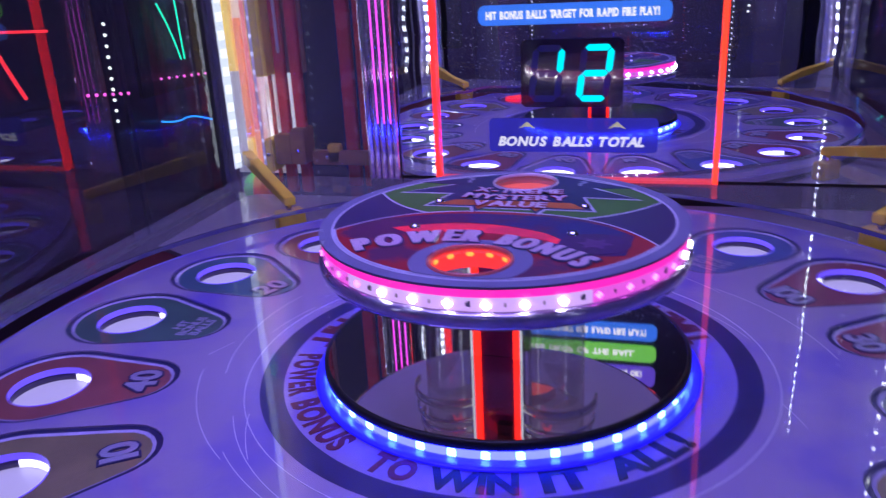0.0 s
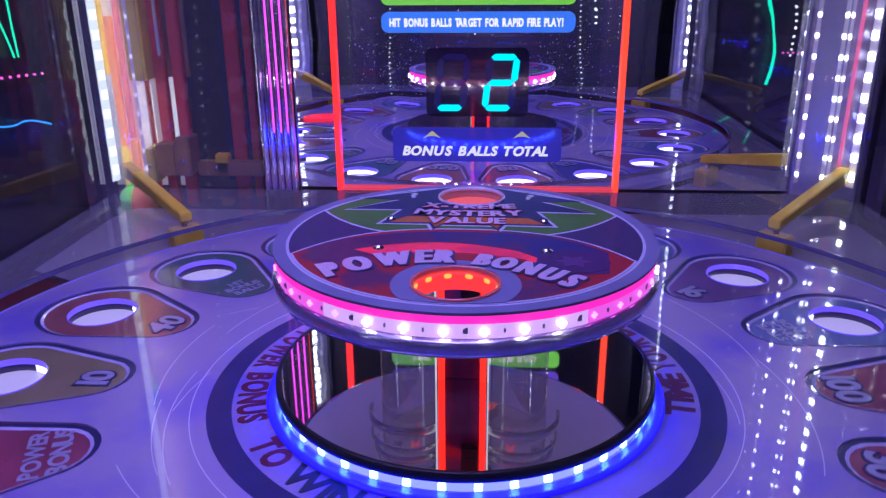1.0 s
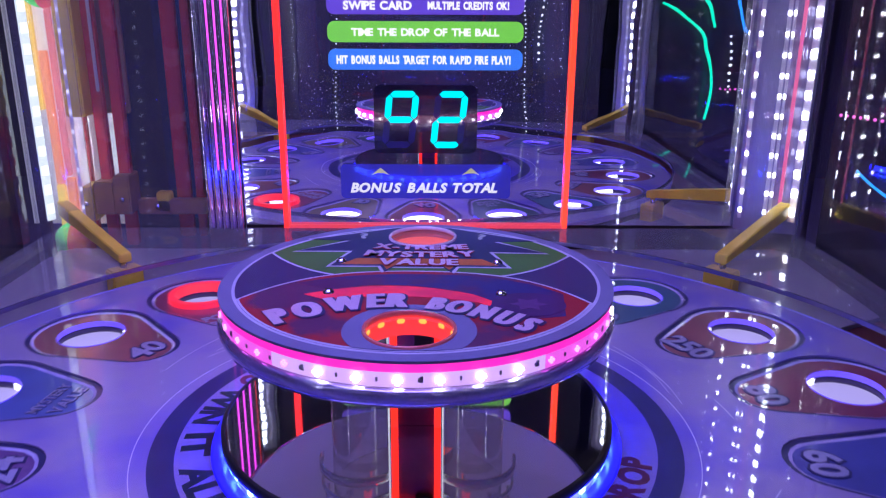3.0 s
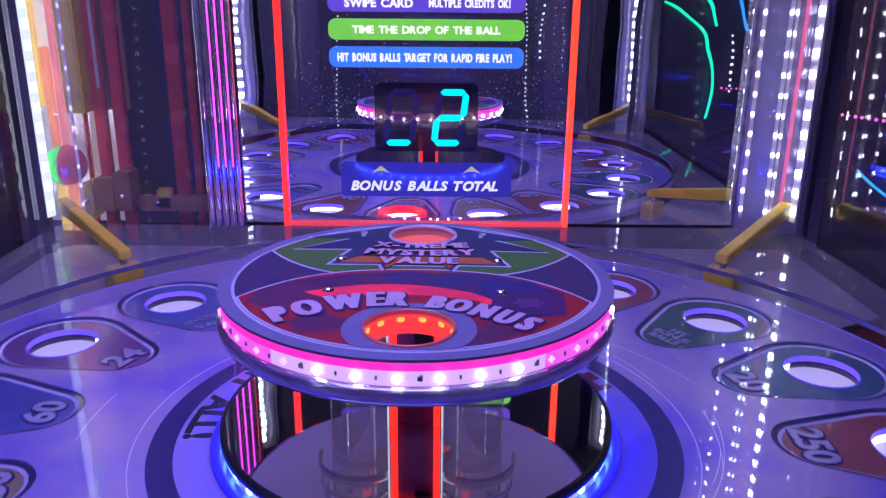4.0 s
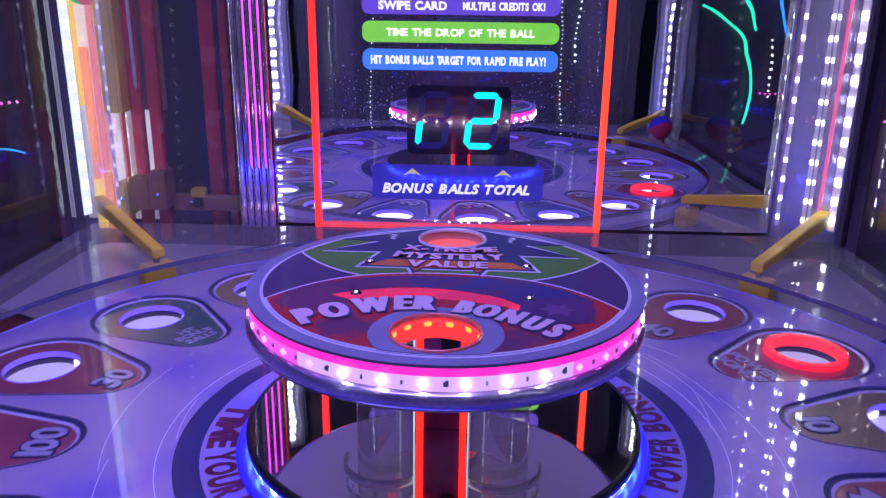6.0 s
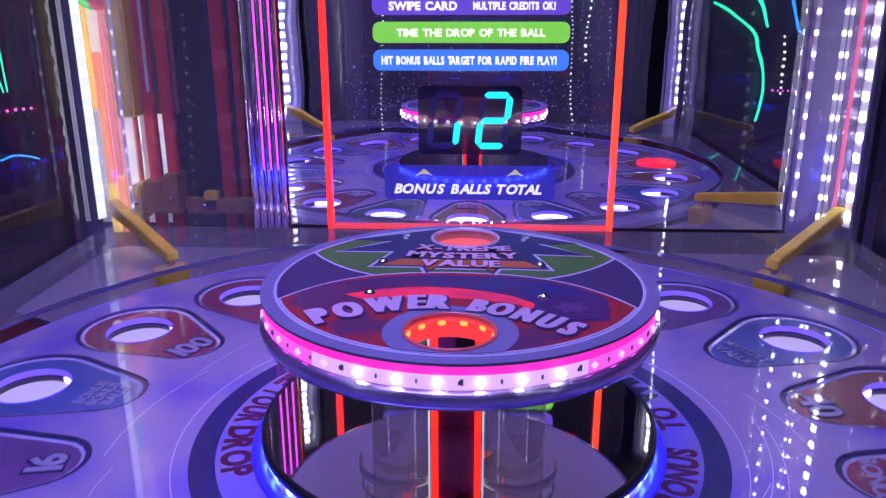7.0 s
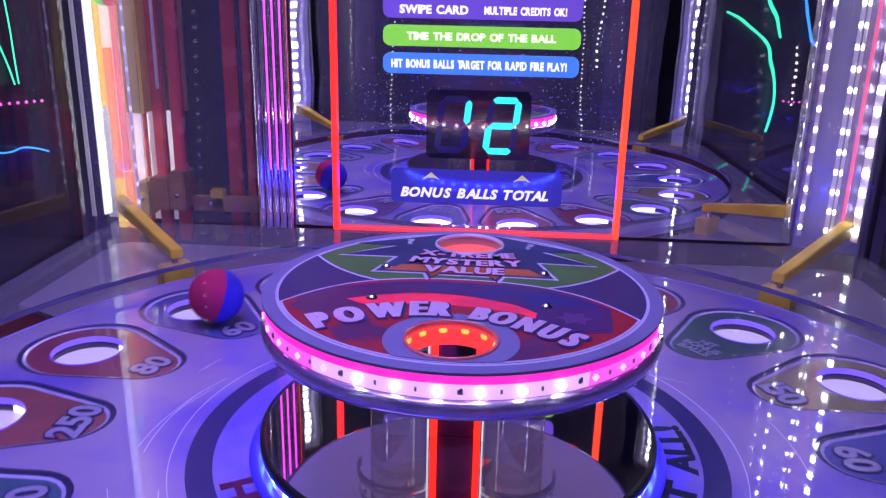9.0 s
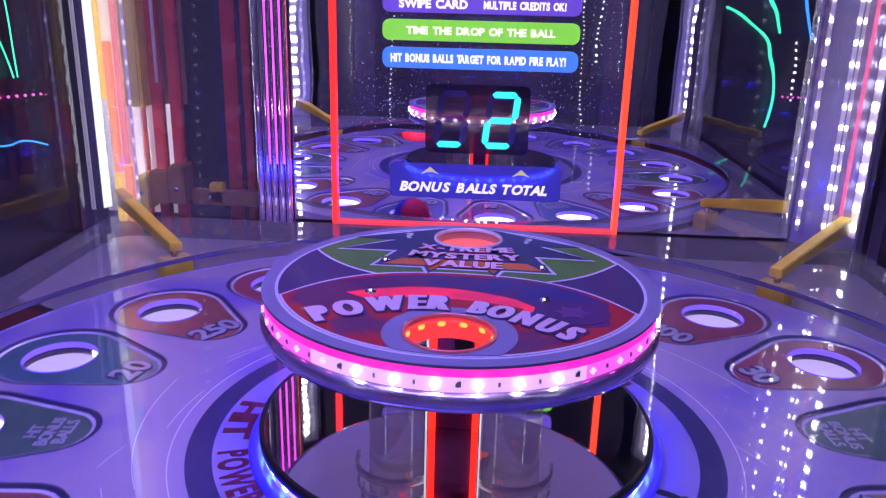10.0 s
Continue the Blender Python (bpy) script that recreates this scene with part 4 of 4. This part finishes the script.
def back_panel():
    p = thing("sign_panel", "tall clear sign panel with red glowing edges on the mirror", "panel")
    for s in (-1, 1):
        bm = bmesh.new()
        box(bm, s * 0.306 - 0.0055, s * 0.306 + 0.0055, BACK_Y - 0.0125, BACK_Y - 0.0005, 0.030, 1.5, 0.001)
        part("lit_edge", bm, L_RED if s < 0 else L_ORANGE, p, "red orange glowing edge")
    bm = bmesh.new()
    box(bm, -0.300, 0.300, BACK_Y - 0.0125, BACK_Y - 0.0005, 0.030, 0.0365)
    part("lower_edge", bm, glow("rose_lit_edge", (1.0, 0.06, 0.10), 0.55), p, "thin rose glowing lower edge")


def specks():
    rnd = random.Random(9)
    bm = bmesh.new()
    for i in range(520):
        x, z = rnd.choice((-1, 1)) * abs(rnd.gauss(0.16, 0.07)), rnd.gauss(0.31, 0.06)
        if z < 0.05 or abs(x) > 0.6:
            continue
        r = rnd.uniform(0.0004, 0.0011)
        bm.faces.new([bm.verts.new((x + r * dx, BACK_Y - 0.0012, z + r * dz)) for dx, dz in ((-1, -0.4), (0.3, -1), (1, 0.5), (-0.2, 1))])
    tagged(part("dust", bm, glow_dust), "fine dust specks and drips on the mirror", "dust", kind="stuff")


glow_dust = paint("dust_speck", (0.8, 0.8, 0.85), 0.6, vary=0.1)
specks()


def sign(name, label, x, z, w, h, mt, lines, r=0.018, ink=None, shear=0.0):
    s = thing(name, label, "sign")
    bm = slab(bmesh.new(), round_rect(w, h, r), 0, 0.003)
    b = part("plate", bm, mt, s)
    b.matrix_basis = on_back(x, z, 0.0006)
    for text, tx, tz, size, span, bold in lines:
        bm = write(bmesh.new(), text, lambda q: pose(tx + q, tz - size * 0.36, 0.0032, 0, 0, 0), size, 1.0, shear, bold, 0.10, 0.006, span)
        t = part("lettering", bm, ink or M_WHITE, s)
        t.matrix_basis = on_back(x, z, 0.0006)
    return s


back_panel()
S_GREEN = glow("lit_green_sign", (0.18, 0.72, 0.03), 0.50, (0.3, 0.6, 0.1))
S_BLUE = glow("lit_blue_sign", (0.03, 0.17, 0.70), 0.60, (0.1, 0.3, 0.6))
S_PURPLE = glow("lit_purple_sign", (0.10, 0.05, 0.42), 0.60, (0.2, 0.12, 0.5))
S_NAVY = glow("lit_navy_sign", (0.040, 0.032, 0.45), 0.42, (0.03, 0.03, 0.2))
S_NAVY.node_tree.nodes["Principled BSDF"].inputs["Roughness"].default_value = 0.06
S_DIM = glow("dim_white_ink", (0.80, 0.76, 0.90), 0.72)
S_ARROW = glow("pale_yellow_ink", (0.55, 0.50, 0.30), 0.55)
S_INK = glow("lit_white_ink", (0.9, 0.85, 0.9), 0.85)
sign("blue_sign", "blue rounded sign with white lettering on the mirror", 0, 0.392, 0.404, 0.042, S_BLUE, [("HIT BONUS BALLS TARGET FOR RAPID FIRE PLAY!", 0, 0, 0.0225, 0.368, 0.05)], 0.015, S_INK)
sign("green_sign", "green rounded sign with white lettering on the mirror", 0, 0.4475, 0.404, 0.042, S_GREEN, [("TIME THE DROP OF THE BALL", 0, 0, 0.0205, 0.304, 0.04)], 0.015, S_INK)
sign("purple_sign", "purple rounded sign with white lettering on the mirror", 0, 0.508, 0.404, 0.052, S_PURPLE, [("SWIPE CARD", -0.098, -0.008, 0.0225, 0.138, 0.045), ("MULTIPLE CREDITS OK!", 0.088, -0.008, 0.0205, 0.166, 0.05)], 0.015, S_INK)
TOTAL = sign("total_sign", "blue lit sign that reads bonus balls total", 0, 0.133, 0.369, 0.075, S_NAVY, [("BONUS BALLS TOTAL", 0, -0.013, 0.0285, 0.325, 0.045)], 0.010, S_DIM, 0.25)
for sx in (-0.098, 0.098):
    bm = slab(bmesh.new(), [(-0.019, -0.007), (-0.006, -0.003), (0.006, -0.003), (0.019, -0.007), (0.0, 0.009)], 0.0032, 0.004)
    ar = part("arrow", bm, S_ARROW, TOTAL, "pale yellow arrow")
    ar.matrix_basis = on_back(sx, 0.133 + 0.022, 0.0006)

SEG_W, SEG_H, SEG_T, SLANT = 0.069, 0.120, 0.0135, 0.11


def segment_shape(kind):
    t, g = SEG_T / 2, 0.0012
    w, h = SEG_W / 2, SEG_H / 2
    if kind in "adg":
        y = {"a": h - t, "d": -h + t, "g": 0}[kind]
        pts = [(-w + t + g, y), (-w + 2 * t + g, y + t), (w - 2 * t - g, y + t), (w - t - g, y), (w - 2 * t - g, y - t), (-w + 2 * t + g, y - t)]
    else:
        x = w - t if kind in "bc" else -w + t
        y0, y1 = (0, h - t) if kind in "bf" else (-h + t, 0)
        pts = [(x, y0 + g), (x + t, y0 + t + g), (x + t, y1 - t - g), (x, y1 - g), (x - t, y1 - t - g), (x - t, y0 + t + g)]
    return [(px + py * SLANT, py) for px, py in pts]


def display():
    d = thing("digit_display", "black two digit counter with cyan glowing segments", "display")
    bm = slab(bmesh.new(), round_rect(0.218, 0.144, 0.014), 0, 0.012)
    b = part("housing", bm, paint("smoked_face", (0.008, 0.006, 0.022), 0.10, coat=1.0, vary=0.2, coat_rough=0.01, spec=1.0), d)
    b.matrix_basis = on_back(0, 0.269, 0.0006)
    bars = {}
    for cx, lit in ((-0.053, ""), (0.050, "abged")):
        for k in "abcdefg":
            bm = slab(bmesh.new(), segment_shape(k), 0.0121, 0.0128)
            gh = part("segment", bm, M_GHOST, d, "unlit dark blue segment")
            gh.matrix_basis = on_back(cx, 0.269, 0.0006)
            if k in lit:
                bm = slab(bmesh.new(), segment_shape(k), 0.0129, 0.0136)
                s = part("lit_segment", bm, L_CYAN, d, "cyan glowing segment")
                s.matrix_basis = on_back(cx, 0.269, 0.0006)
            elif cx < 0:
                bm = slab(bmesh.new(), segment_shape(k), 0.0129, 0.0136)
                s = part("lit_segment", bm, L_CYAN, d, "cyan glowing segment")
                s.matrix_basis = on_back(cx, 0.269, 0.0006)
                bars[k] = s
    return bars


BARS = display()


# ---------------------------------------------------------------- ribbed column and ball lift
def ribbed_column():
    c = thing("ribbed_column", "clear ribbed column with violet and magenta streaks", "column")
    bm = bmesh.new()
    for i in range(5):
        lathe(bm, [(0.0075, 0.03), (0.0075, 1.55)], 14, c=(-0.468 + i * 0.0155, BACK_Y - 0.012))
    part("rib_tube", bm, mirror("violet_chrome", (0.85, 0.72, 1.0), 0.09), c, smooth=True)
    bm = bmesh.new()
    box(bm, -0.478, -0.398, BACK_Y - 0.003, BACK_Y + 0.03, -0.03, 1.55)
    part("back_plate", bm, M_FRAME, c)
    for x in (-0.453, -0.4375, -0.422):
        bm = bmesh.new()
        box(bm, x + 0.0068, x + 0.0088, BACK_Y - 0.016, BACK_Y - 0.010, 0.16, 1.5)
        part("light_line", bm, glow("magenta_line", (0.9, 0.06, 0.9), 1.3), c, "glowing bar for a magenta reflection")


M_BROWN = paint("brown_board", (0.36, 0.17, 0.08), 0.5, vary=0.3, scale=9, bump=0.15)


def ball_lift():
    b = thing("ball_lift", "ball lift with yellow guides, red uprights and a clear lit tube", "ball lift")
    y = 0.85
    bm = bmesh.new()
    box(bm, -0.768, -0.728, y - 0.03, y + 0.05, 0.268, 1.5, 0.003)
    part("upper_guide", bm, M_YELLOW, b, "yellow plastic upper guide")
    bm = box(bmesh.new(), -0.7275, -0.655, y + 0.032, y + 0.044, 0.268, 1.5, 0.002)
    part("guide_back", bm, M_BROWN, b, "brown back board of the upper guide")
    for x0, x1 in ((-0.7275, -0.702), (-0.686, -0.660)):
        bm = bmesh.new()
        box(bm, x0, x1, y + 0.010, y + 0.03, -0.03, 1.5, 0.003)
        part("upright", bm, M_REDTUBE, b, "red plastic upright")
    bm = bmesh.new()
    box(bm, -0.703, -0.697, y - 0.016, y - 0.008, 0.32, 1.5, 0.002)
    part("rail", bm, paint("cream_plastic", (0.72, 0.64, 0.52), 0.4, coat=0.3, vary=0.15), b, "cream plastic rail")
    for x0, x1 in ((-0.585, -0.553), (-0.540, -0.522)):
        bm = bmesh.new()
        box(bm, x0, x1, 0.93, 0.95, -0.03, 1.5, 0.003)
        part("upright", bm, M_REDTUBE, b, "red plastic upright")
    # lower yellow guides
    for x0, x1, z0, z1 in ((-0.765, -0.742, 0.03, 0.112), (-0.735, -0.690, 0.05, 0.124), (-0.690, -0.655, 0.05, 0.138), (-0.612, -0.580, 0.045, 0.092), (-0.655, -0.500, 0.04, 0.075)):
        bm = bmesh.new()
        box(bm, x0, x1, y - 0.02 if x1 < -0.64 else y + 0.02, y + 0.045, z0, z1, 0.003)
        yellow = x0 in (-0.765, -0.612)
        part("lower_guide", bm, M_YELLOW if yellow else M_BROWN, b, "yellow plastic lower guide" if yellow else "brown board behind the guides")
    for x, z in ((-0.752, 0.075), (-0.596, 0.070), (-0.672, 0.085)):
        bm = bmesh.new()
        rod(bm, (x, y - 0.024, z), (x, y - 0.019, z), 0.005, 14)
        part("screw", bm, M_CHROME, b, smooth=True)
    # clear sheet before the bay, from the corner to the ribbed column
    bm = bmesh.new()
    bm.faces.new([bm.verts.new((x, BACK_Y, z)) for x, z in ((-0.815, 0.03), (-0.480, 0.03), (-0.480, 1.55), (-0.815, 1.55))])
    part("clear_sheet", bm, M_HAZE, b, "dusty clear sheet before the lift")
    # brushed sheet beside the tube, behind the post, brightened by an added glow
    bm = bmesh.new()
    box(bm, -0.93, -0.70, 0.935, 0.939, 0.0, 1.5)
    part("brushed_sheet", bm, streaked("streaky_metal", (0.88, 0.84, 0.90)), b, "brushed metal sheet with an added glow behind the lift")
    for x0, x1, z0, z1, mt, lb in ((-0.884, -0.858, 0.27, 1.5, L_STREAKY, "yellow backlit strip"), (-0.853, -0.836, 0.10, 0.40, L_STREAKO, "orange backlit strip"), (-0.829, -0.817, 0.12, 1.5, L_STREAKR, "red plastic upright"), (-0.855, -0.836, -0.02, 0.099, L_STREAKY, "yellow backlit strip"), (-0.830, -0.812, -0.02, 0.115, L_STREAKO, "orange backlit strip"), (-0.775, -0.768, -0.02, 1.5, M_REDTUBE, "red plastic upright")):
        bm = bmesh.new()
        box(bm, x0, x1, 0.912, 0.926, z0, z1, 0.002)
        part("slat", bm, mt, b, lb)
    bm = bmesh.new()
    box(bm, -0.842, -0.834, 0.802, 0.806, 0.02, 1.5)
    part("bay_light_tape", bm, glow("bay_tape", (0.85, 0.88, 1.0), 15), b, "white light tape of the lift bay")
    bm = bmesh.new()
    box(bm, -0.66, -0.40, 1.10, 1.11, -0.03, 1.5)
    part("back_sheet", bm, M_PBLUE, b)


ribbed_column()
ball_lift()


# ---------------------------------------------------------------- balls
BALL_R = 0.0445


def foam_ball(label, ma, mb):
    b = thing("foam_ball", label, "ball", "foam balls")
    for s, m in ((1, ma), (-1, mb)):
        prof = [(max(BALL_R * math.sin(radians(a)), 0.0003), s * BALL_R * math.cos(radians(a))) for a in range(0, 91, 6)]
        part("half", lathe(bmesh.new(), prof, 40), m, b, smooth=True)
    return b


BALL_A = foam_ball("two tone red and blue foam ball", M_FOAMRED, M_FOAMBLUE)
BALL_B = foam_ball("two tone red and blue foam ball", M_FOAMRED, M_FOAMBLUE)
M_LIFTRED = paint("bright_red_foam", (0.90, 0.10, 0.10), 0.85, vary=0.15, scale=40, bump=0.4)
M_LIFTGREEN = paint("bright_green_foam", (0.10, 0.85, 0.12), 0.85, vary=0.15, scale=40, bump=0.4)
BALL_C = foam_ball("two tone red and green foam ball in the lift", M_LIFTRED, M_LIFTGREEN)
BALL_D = foam_ball("two tone red and green foam ball in the lift", M_LIFTRED, M_LIFTGREEN)


# ---------------------------------------------------------------- lights of other machines in the hall
def tube(pts, r, mt, machine, label):
    cu = bpy.data.curves.new("neon_tube", "CURVE")
    cu.dimensions, cu.bevel_depth, cu.bevel_resolution, cu.resolution_u = "3D", r, 2, 6
    sp = cu.splines.new("NURBS")
    sp.points.add(len(pts) - 1)
    for q, p in zip(sp.points, pts):
        q.co = (*p, 1)
    sp.use_endpoint_u, sp.order_u = True, 3
    cu.materials.append(mt)
    ob = new("neon_tube", cu)
    me = bpy.data.meshes.new_from_object(ob.evaluated_get(bpy.context.evaluated_depsgraph_get()))
    bpy.data.objects.remove(ob)
    ob = tagged(new("neon_tube", me), label)
    ob.parent, ob.matrix_parent_inverse = machine, machine.matrix_basis.inverted()


def dots(p, q, n, r, mt, machine, label):
    bm = bmesh.new()
    p, q = Vector(p), Vector(q)
    for i in range(n):
        bmesh.ops.create_icosphere(bm, subdivisions=1, radius=r, matrix=Matrix.Translation(p.lerp(q, i / (n - 1))))
    ob = tagged(part("light_string", bm, mt, machine), label, kind="stuff")
    ob.matrix_parent_inverse = machine.matrix_basis.inverted()


def far_machine(x, y, w, h, c, turn):
    m = thing("arcade_machine", "dark arcade machine with neon and string lights in the hall", "arcade machine", "far machines", at=pose(x, y, -1.0, 0, 0, turn))
    d = 0.8
    part("body", box(bmesh.new(), -w / 2, w / 2, -d / 2, d / 2, 0.0, h, 0.02), paint("machine_side", c, 0.4, coat=0.3, vary=0.4, scale=3), m)
    part("marquee", box(bmesh.new(), -w / 2 + 0.03, w / 2 - 0.03, d / 2 + 0.001, d / 2 + 0.05, h - 0.35, h - 0.05, 0.01), M_PBLUE, m)
    part("screen", box(bmesh.new(), -w / 2 + 0.08, w / 2 - 0.08, d / 2 + 0.001, d / 2 + 0.02, h - 1.0, h - 0.45, 0.01), M_BLACK, m)
    return m


def hall_lights():
    green, blue, red = glow("green_neon", (0.02, 0.85, 0.50), 1.4), glow("blue_neon", (0.02, 0.25, 1.0), 1.5), glow("red_neon", (1.0, 0.03, 0.05), 0.9)
    white, pink = glow("far_white_led", (0.85, 0.9, 1.0), 1.4), glow("far_pink_led", (1.0, 0.12, 0.75), 1.2)
    # row of machines behind the player, faces towards the mirror
    a = far_machine(-1.5, -2.85, 1.1, 2.0, (0.05, 0.02, 0.10), 0)
    b = far_machine(0.0, -2.85, 1.4, 1.9, (0.02, 0.03, 0.09), 0)
    c = far_machine(1.6, -2.85, 1.3, 2.1, (0.03, 0.03, 0.06), 0)
    # rows to both sides
    e = far_machine(-2.45, 1.5, 0.9, 2.0, (0.10, 0.02, 0.03), -90)
    f = far_machine(-2.45, 2.5, 0.9, 2.0, (0.03, 0.02, 0.10), -90)
    g = far_machine(2.45, 2.7, 0.9, 2.0, (0.04, 0.02, 0.07), 90)
    y = -2.39
    tube([(1.38, y, 0.50), (1.53, y, 0.42), (1.63, y, 0.32), (1.69, y, 0.12), (1.70, y, -0.08), (1.68, y, -0.21)], 0.008, green, c, "bent green neon tube")
    tube([(1.58, y, 0.62), (1.64, y, 0.47), (1.68, y, 0.36)], 0.008, green, c, "short green neon tube")
    tube([(1.78, y, 0.62), (1.86, y, 0.40), (1.90, y, 0.29), (1.95, y, 0.40)], 0.008, blue, c, "hooked blue neon tube")
    tube([(1.30, y, 0.62), (1.27, y, 0.45), (1.26, y, 0.30)], 0.006, blue, c, "thin blue neon tube")
    dots((0.66, y, 0.62), (0.65, y, 0.16), 13, 0.008, white, b, "string of small white lights")
    dots((-0.57, y, 0.60), (-0.60, y, -0.35), 34, 0.005, white, b, "string of small white lights")
    dots((0.54, y, 0.60), (0.58, y, -0.35), 34, 0.005, white, b, "string of small white lights")
    dots((1.80, y, 0.30), (1.81, y, -0.02), 9, 0.009, white, c, "string of small white lights")
    dots((1.75, y, 0.0), (2.05, y, -0.01), 9, 0.008, pink, c, "string of small pink lights")
    x = -2.0
    tube([(x, 2.42, 0.60), (x, 2.45, 0.40), (x, 2.45, 0.26), (x, 2.46, 0.14)], 0.0035, green, f, "green rope light")
    tube([(x, 2.30, 0.40), (x, 2.39, 0.27), (x, 2.43, 0.14)], 0.0035, green, f, "green rope light")
    tube([(x, 2.20, -0.11), (x, 2.32, -0.14), (x, 2.45, -0.12), (x, 2.62, -0.18)], 0.004, blue, f, "blue rope light")
    dots((x, 2.25, 0.075), (x, 2.62, 0.05), 7, 0.007, pink, f, "string of small pink lights")
    tube([(x, 1.30, 0.36), (x, 1.45, 0.35), (x, 1.60, 0.34)], 0.005, red, e, "red neon bar")
    tube([(x, 1.34, 0.30), (x, 1.38, 0.21), (x, 1.43, 0.12)], 0.007, red, e, "red neon bar")
    dots((x, 1.75, 0.08), (x, 2.00, 0.05), 6, 0.008, pink, e, "string of small pink lights")
    dots((x, 1.92, 0.34), (x, 1.90, -0.05), 10, 0.008, white, e, "string of small white lights")
    x = 2.0
    tube([(x, 2.75, -0.25), (x, 2.62, -0.29), (x, 2.45, -0.31)], 0.006, blue, g, "blue rope light")
    dots((x, 2.98, -0.02), (x, 2.55, 0.01), 8, 0.008, pink, g, "string of small pink lights")


hall_lights()

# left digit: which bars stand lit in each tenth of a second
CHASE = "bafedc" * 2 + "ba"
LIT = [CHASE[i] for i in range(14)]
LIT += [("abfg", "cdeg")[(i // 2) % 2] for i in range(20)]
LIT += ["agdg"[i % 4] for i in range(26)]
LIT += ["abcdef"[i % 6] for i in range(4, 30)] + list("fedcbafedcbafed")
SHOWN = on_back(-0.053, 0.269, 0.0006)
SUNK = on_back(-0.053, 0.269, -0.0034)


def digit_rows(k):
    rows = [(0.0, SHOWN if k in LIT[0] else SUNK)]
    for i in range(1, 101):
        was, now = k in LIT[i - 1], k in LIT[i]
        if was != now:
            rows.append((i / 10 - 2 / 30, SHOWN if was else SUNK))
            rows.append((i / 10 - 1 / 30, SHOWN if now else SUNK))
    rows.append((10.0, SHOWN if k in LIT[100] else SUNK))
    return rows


def ball_rows(points, red_to, at, step=1 / 30, skid=1.0):
    """Rows for a ball that rolls along points (t, x, y, z), with its red pole towards red_to at the time at."""
    ts = [p[0] for p in points]
    rows, turn, last = [], Matrix.Identity(3), None
    times = sorted({round(t, 4) for t in ts} | {round(points[0][0] + i * step, 4) for i in range(int((ts[-1] - ts[0]) / step))})
    ref = Matrix.Identity(3)
    for t in times:
        p = Vector([float(np.interp(t, ts, [q[k] for q in points])) for k in (1, 2, 3)])
        if last is not None:
            d = p - last
            flat = Vector((d.x, d.y, 0))
            if flat.length > 1e-5:
                turn = Matrix.Rotation(min(flat.length / BALL_R * skid, 1.2), 3, Vector((-d.y, d.x, 0)).normalized()) @ turn
        last = p
        rows.append((t, p, turn.copy()))
        if abs(t - at) < step:
            ref = turn.copy()
    pole = Vector((0, 0, 1)).rotation_difference(Vector(red_to)).to_matrix()
    back = ref.inverted() @ pole
    return [(t, Matrix.Translation(p) @ (m @ back).to_4x4()) for t, p, m in rows]


def motions():
    # turntable, steady
    walk(TABLE, [(i / 10, pose(0, 0, 0, 0, 0, START - TURN * i / 10)) for i in range(101)])
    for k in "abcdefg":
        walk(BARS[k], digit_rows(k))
    # first dropped ball: falls, strikes the table, leaps to the side and comes to rest on the deck
    pts = [(0.0, -0.02, 0.66, 1.32), (4.7, -0.02, 0.66, 1.32), (4.8, 0.094, 0.51, 0.92), (4.9, 0.254, 0.30, 0.472), (5.0, 0.413, 0.08, 0.0475), (5.1, 0.66, 0.28, 0.33), (5.2, 0.765, 0.24, 0.70), (5.4, 0.77, 0.20, 1.05), (5.6, 0.765, 0.0, 0.86),
                                               (5.85, 0.76, -0.25, 0.30), (6.0, 0.72, -0.42, 0.0745), (6.2, 0.60, -0.60, 0.0745), (6.5, 0.35, -0.735, 0.0745), (6.8, 0.10, -0.775, 0.0745), (10.0, 0.10, -0.775, 0.0745)]
    walk(BALL_A, ball_rows(pts, (0.70, 0.60, 0.40), 4.97))
    # second dropped ball: lands and rolls round behind the tower
    z = BALL_R
    fall = [(7.62 + 0.05 * i, -0.425, -0.27, 1.30 - 4.9 * (0.05 * i) ** 2) for i in range(10)]
    pts = [(0.0, -0.425, -0.27, 1.30)] + fall + [(8.12, -0.430, -0.25, z), (8.2, -0.433, -0.216, z), (8.3, -0.437, -0.168, z), (8.4, -0.446, -0.096, z), (8.5, -0.446, -0.022, z), (8.6, -0.447, 0.055, z),
            (8.7, -0.444, 0.126, z), (8.8, -0.435, 0.194, z), (8.9, -0.424, 0.262, z), (9.0, -0.414, 0.331, z), (9.1, -0.404, 0.404, z), (9.2, -0.392, 0.480, z), (9.3, -0.383, 0.545, z),
            (9.4, -0.372, 0.590, z), (9.6, -0.315, 0.620, z), (9.8, -0.245, 0.634, z), (9.9, -0.200, 0.652, 0.036), (10.0, -0.150, 0.672, 0.012)]
    walk(BALL_B, ball_rows(pts, (-0.60, -0.10, 0.75), 8.5, skid=0.725))
    # balls in the lift
    lift = lambda zz: pose(-0.802, 0.860, zz, 0, 90, 0)
    walk(BALL_C, [(0.0, lift(0.535)), (3.2, lift(0.535)), (3.4, lift(0.56)), (5.4, lift(1.0)), (5.5, lift(1.02)), (10.0, lift(1.02))])
    walk(BALL_D, [(0.0, lift(-0.02)), (3.2, lift(-0.02)), (3.4, lift(0.02)), (3.8, lift(0.105)), (4.5, lift(0.272)), (5.4, lift(0.50)), (5.6, lift(0.535)), (10.0, lift(0.535))])


motions()
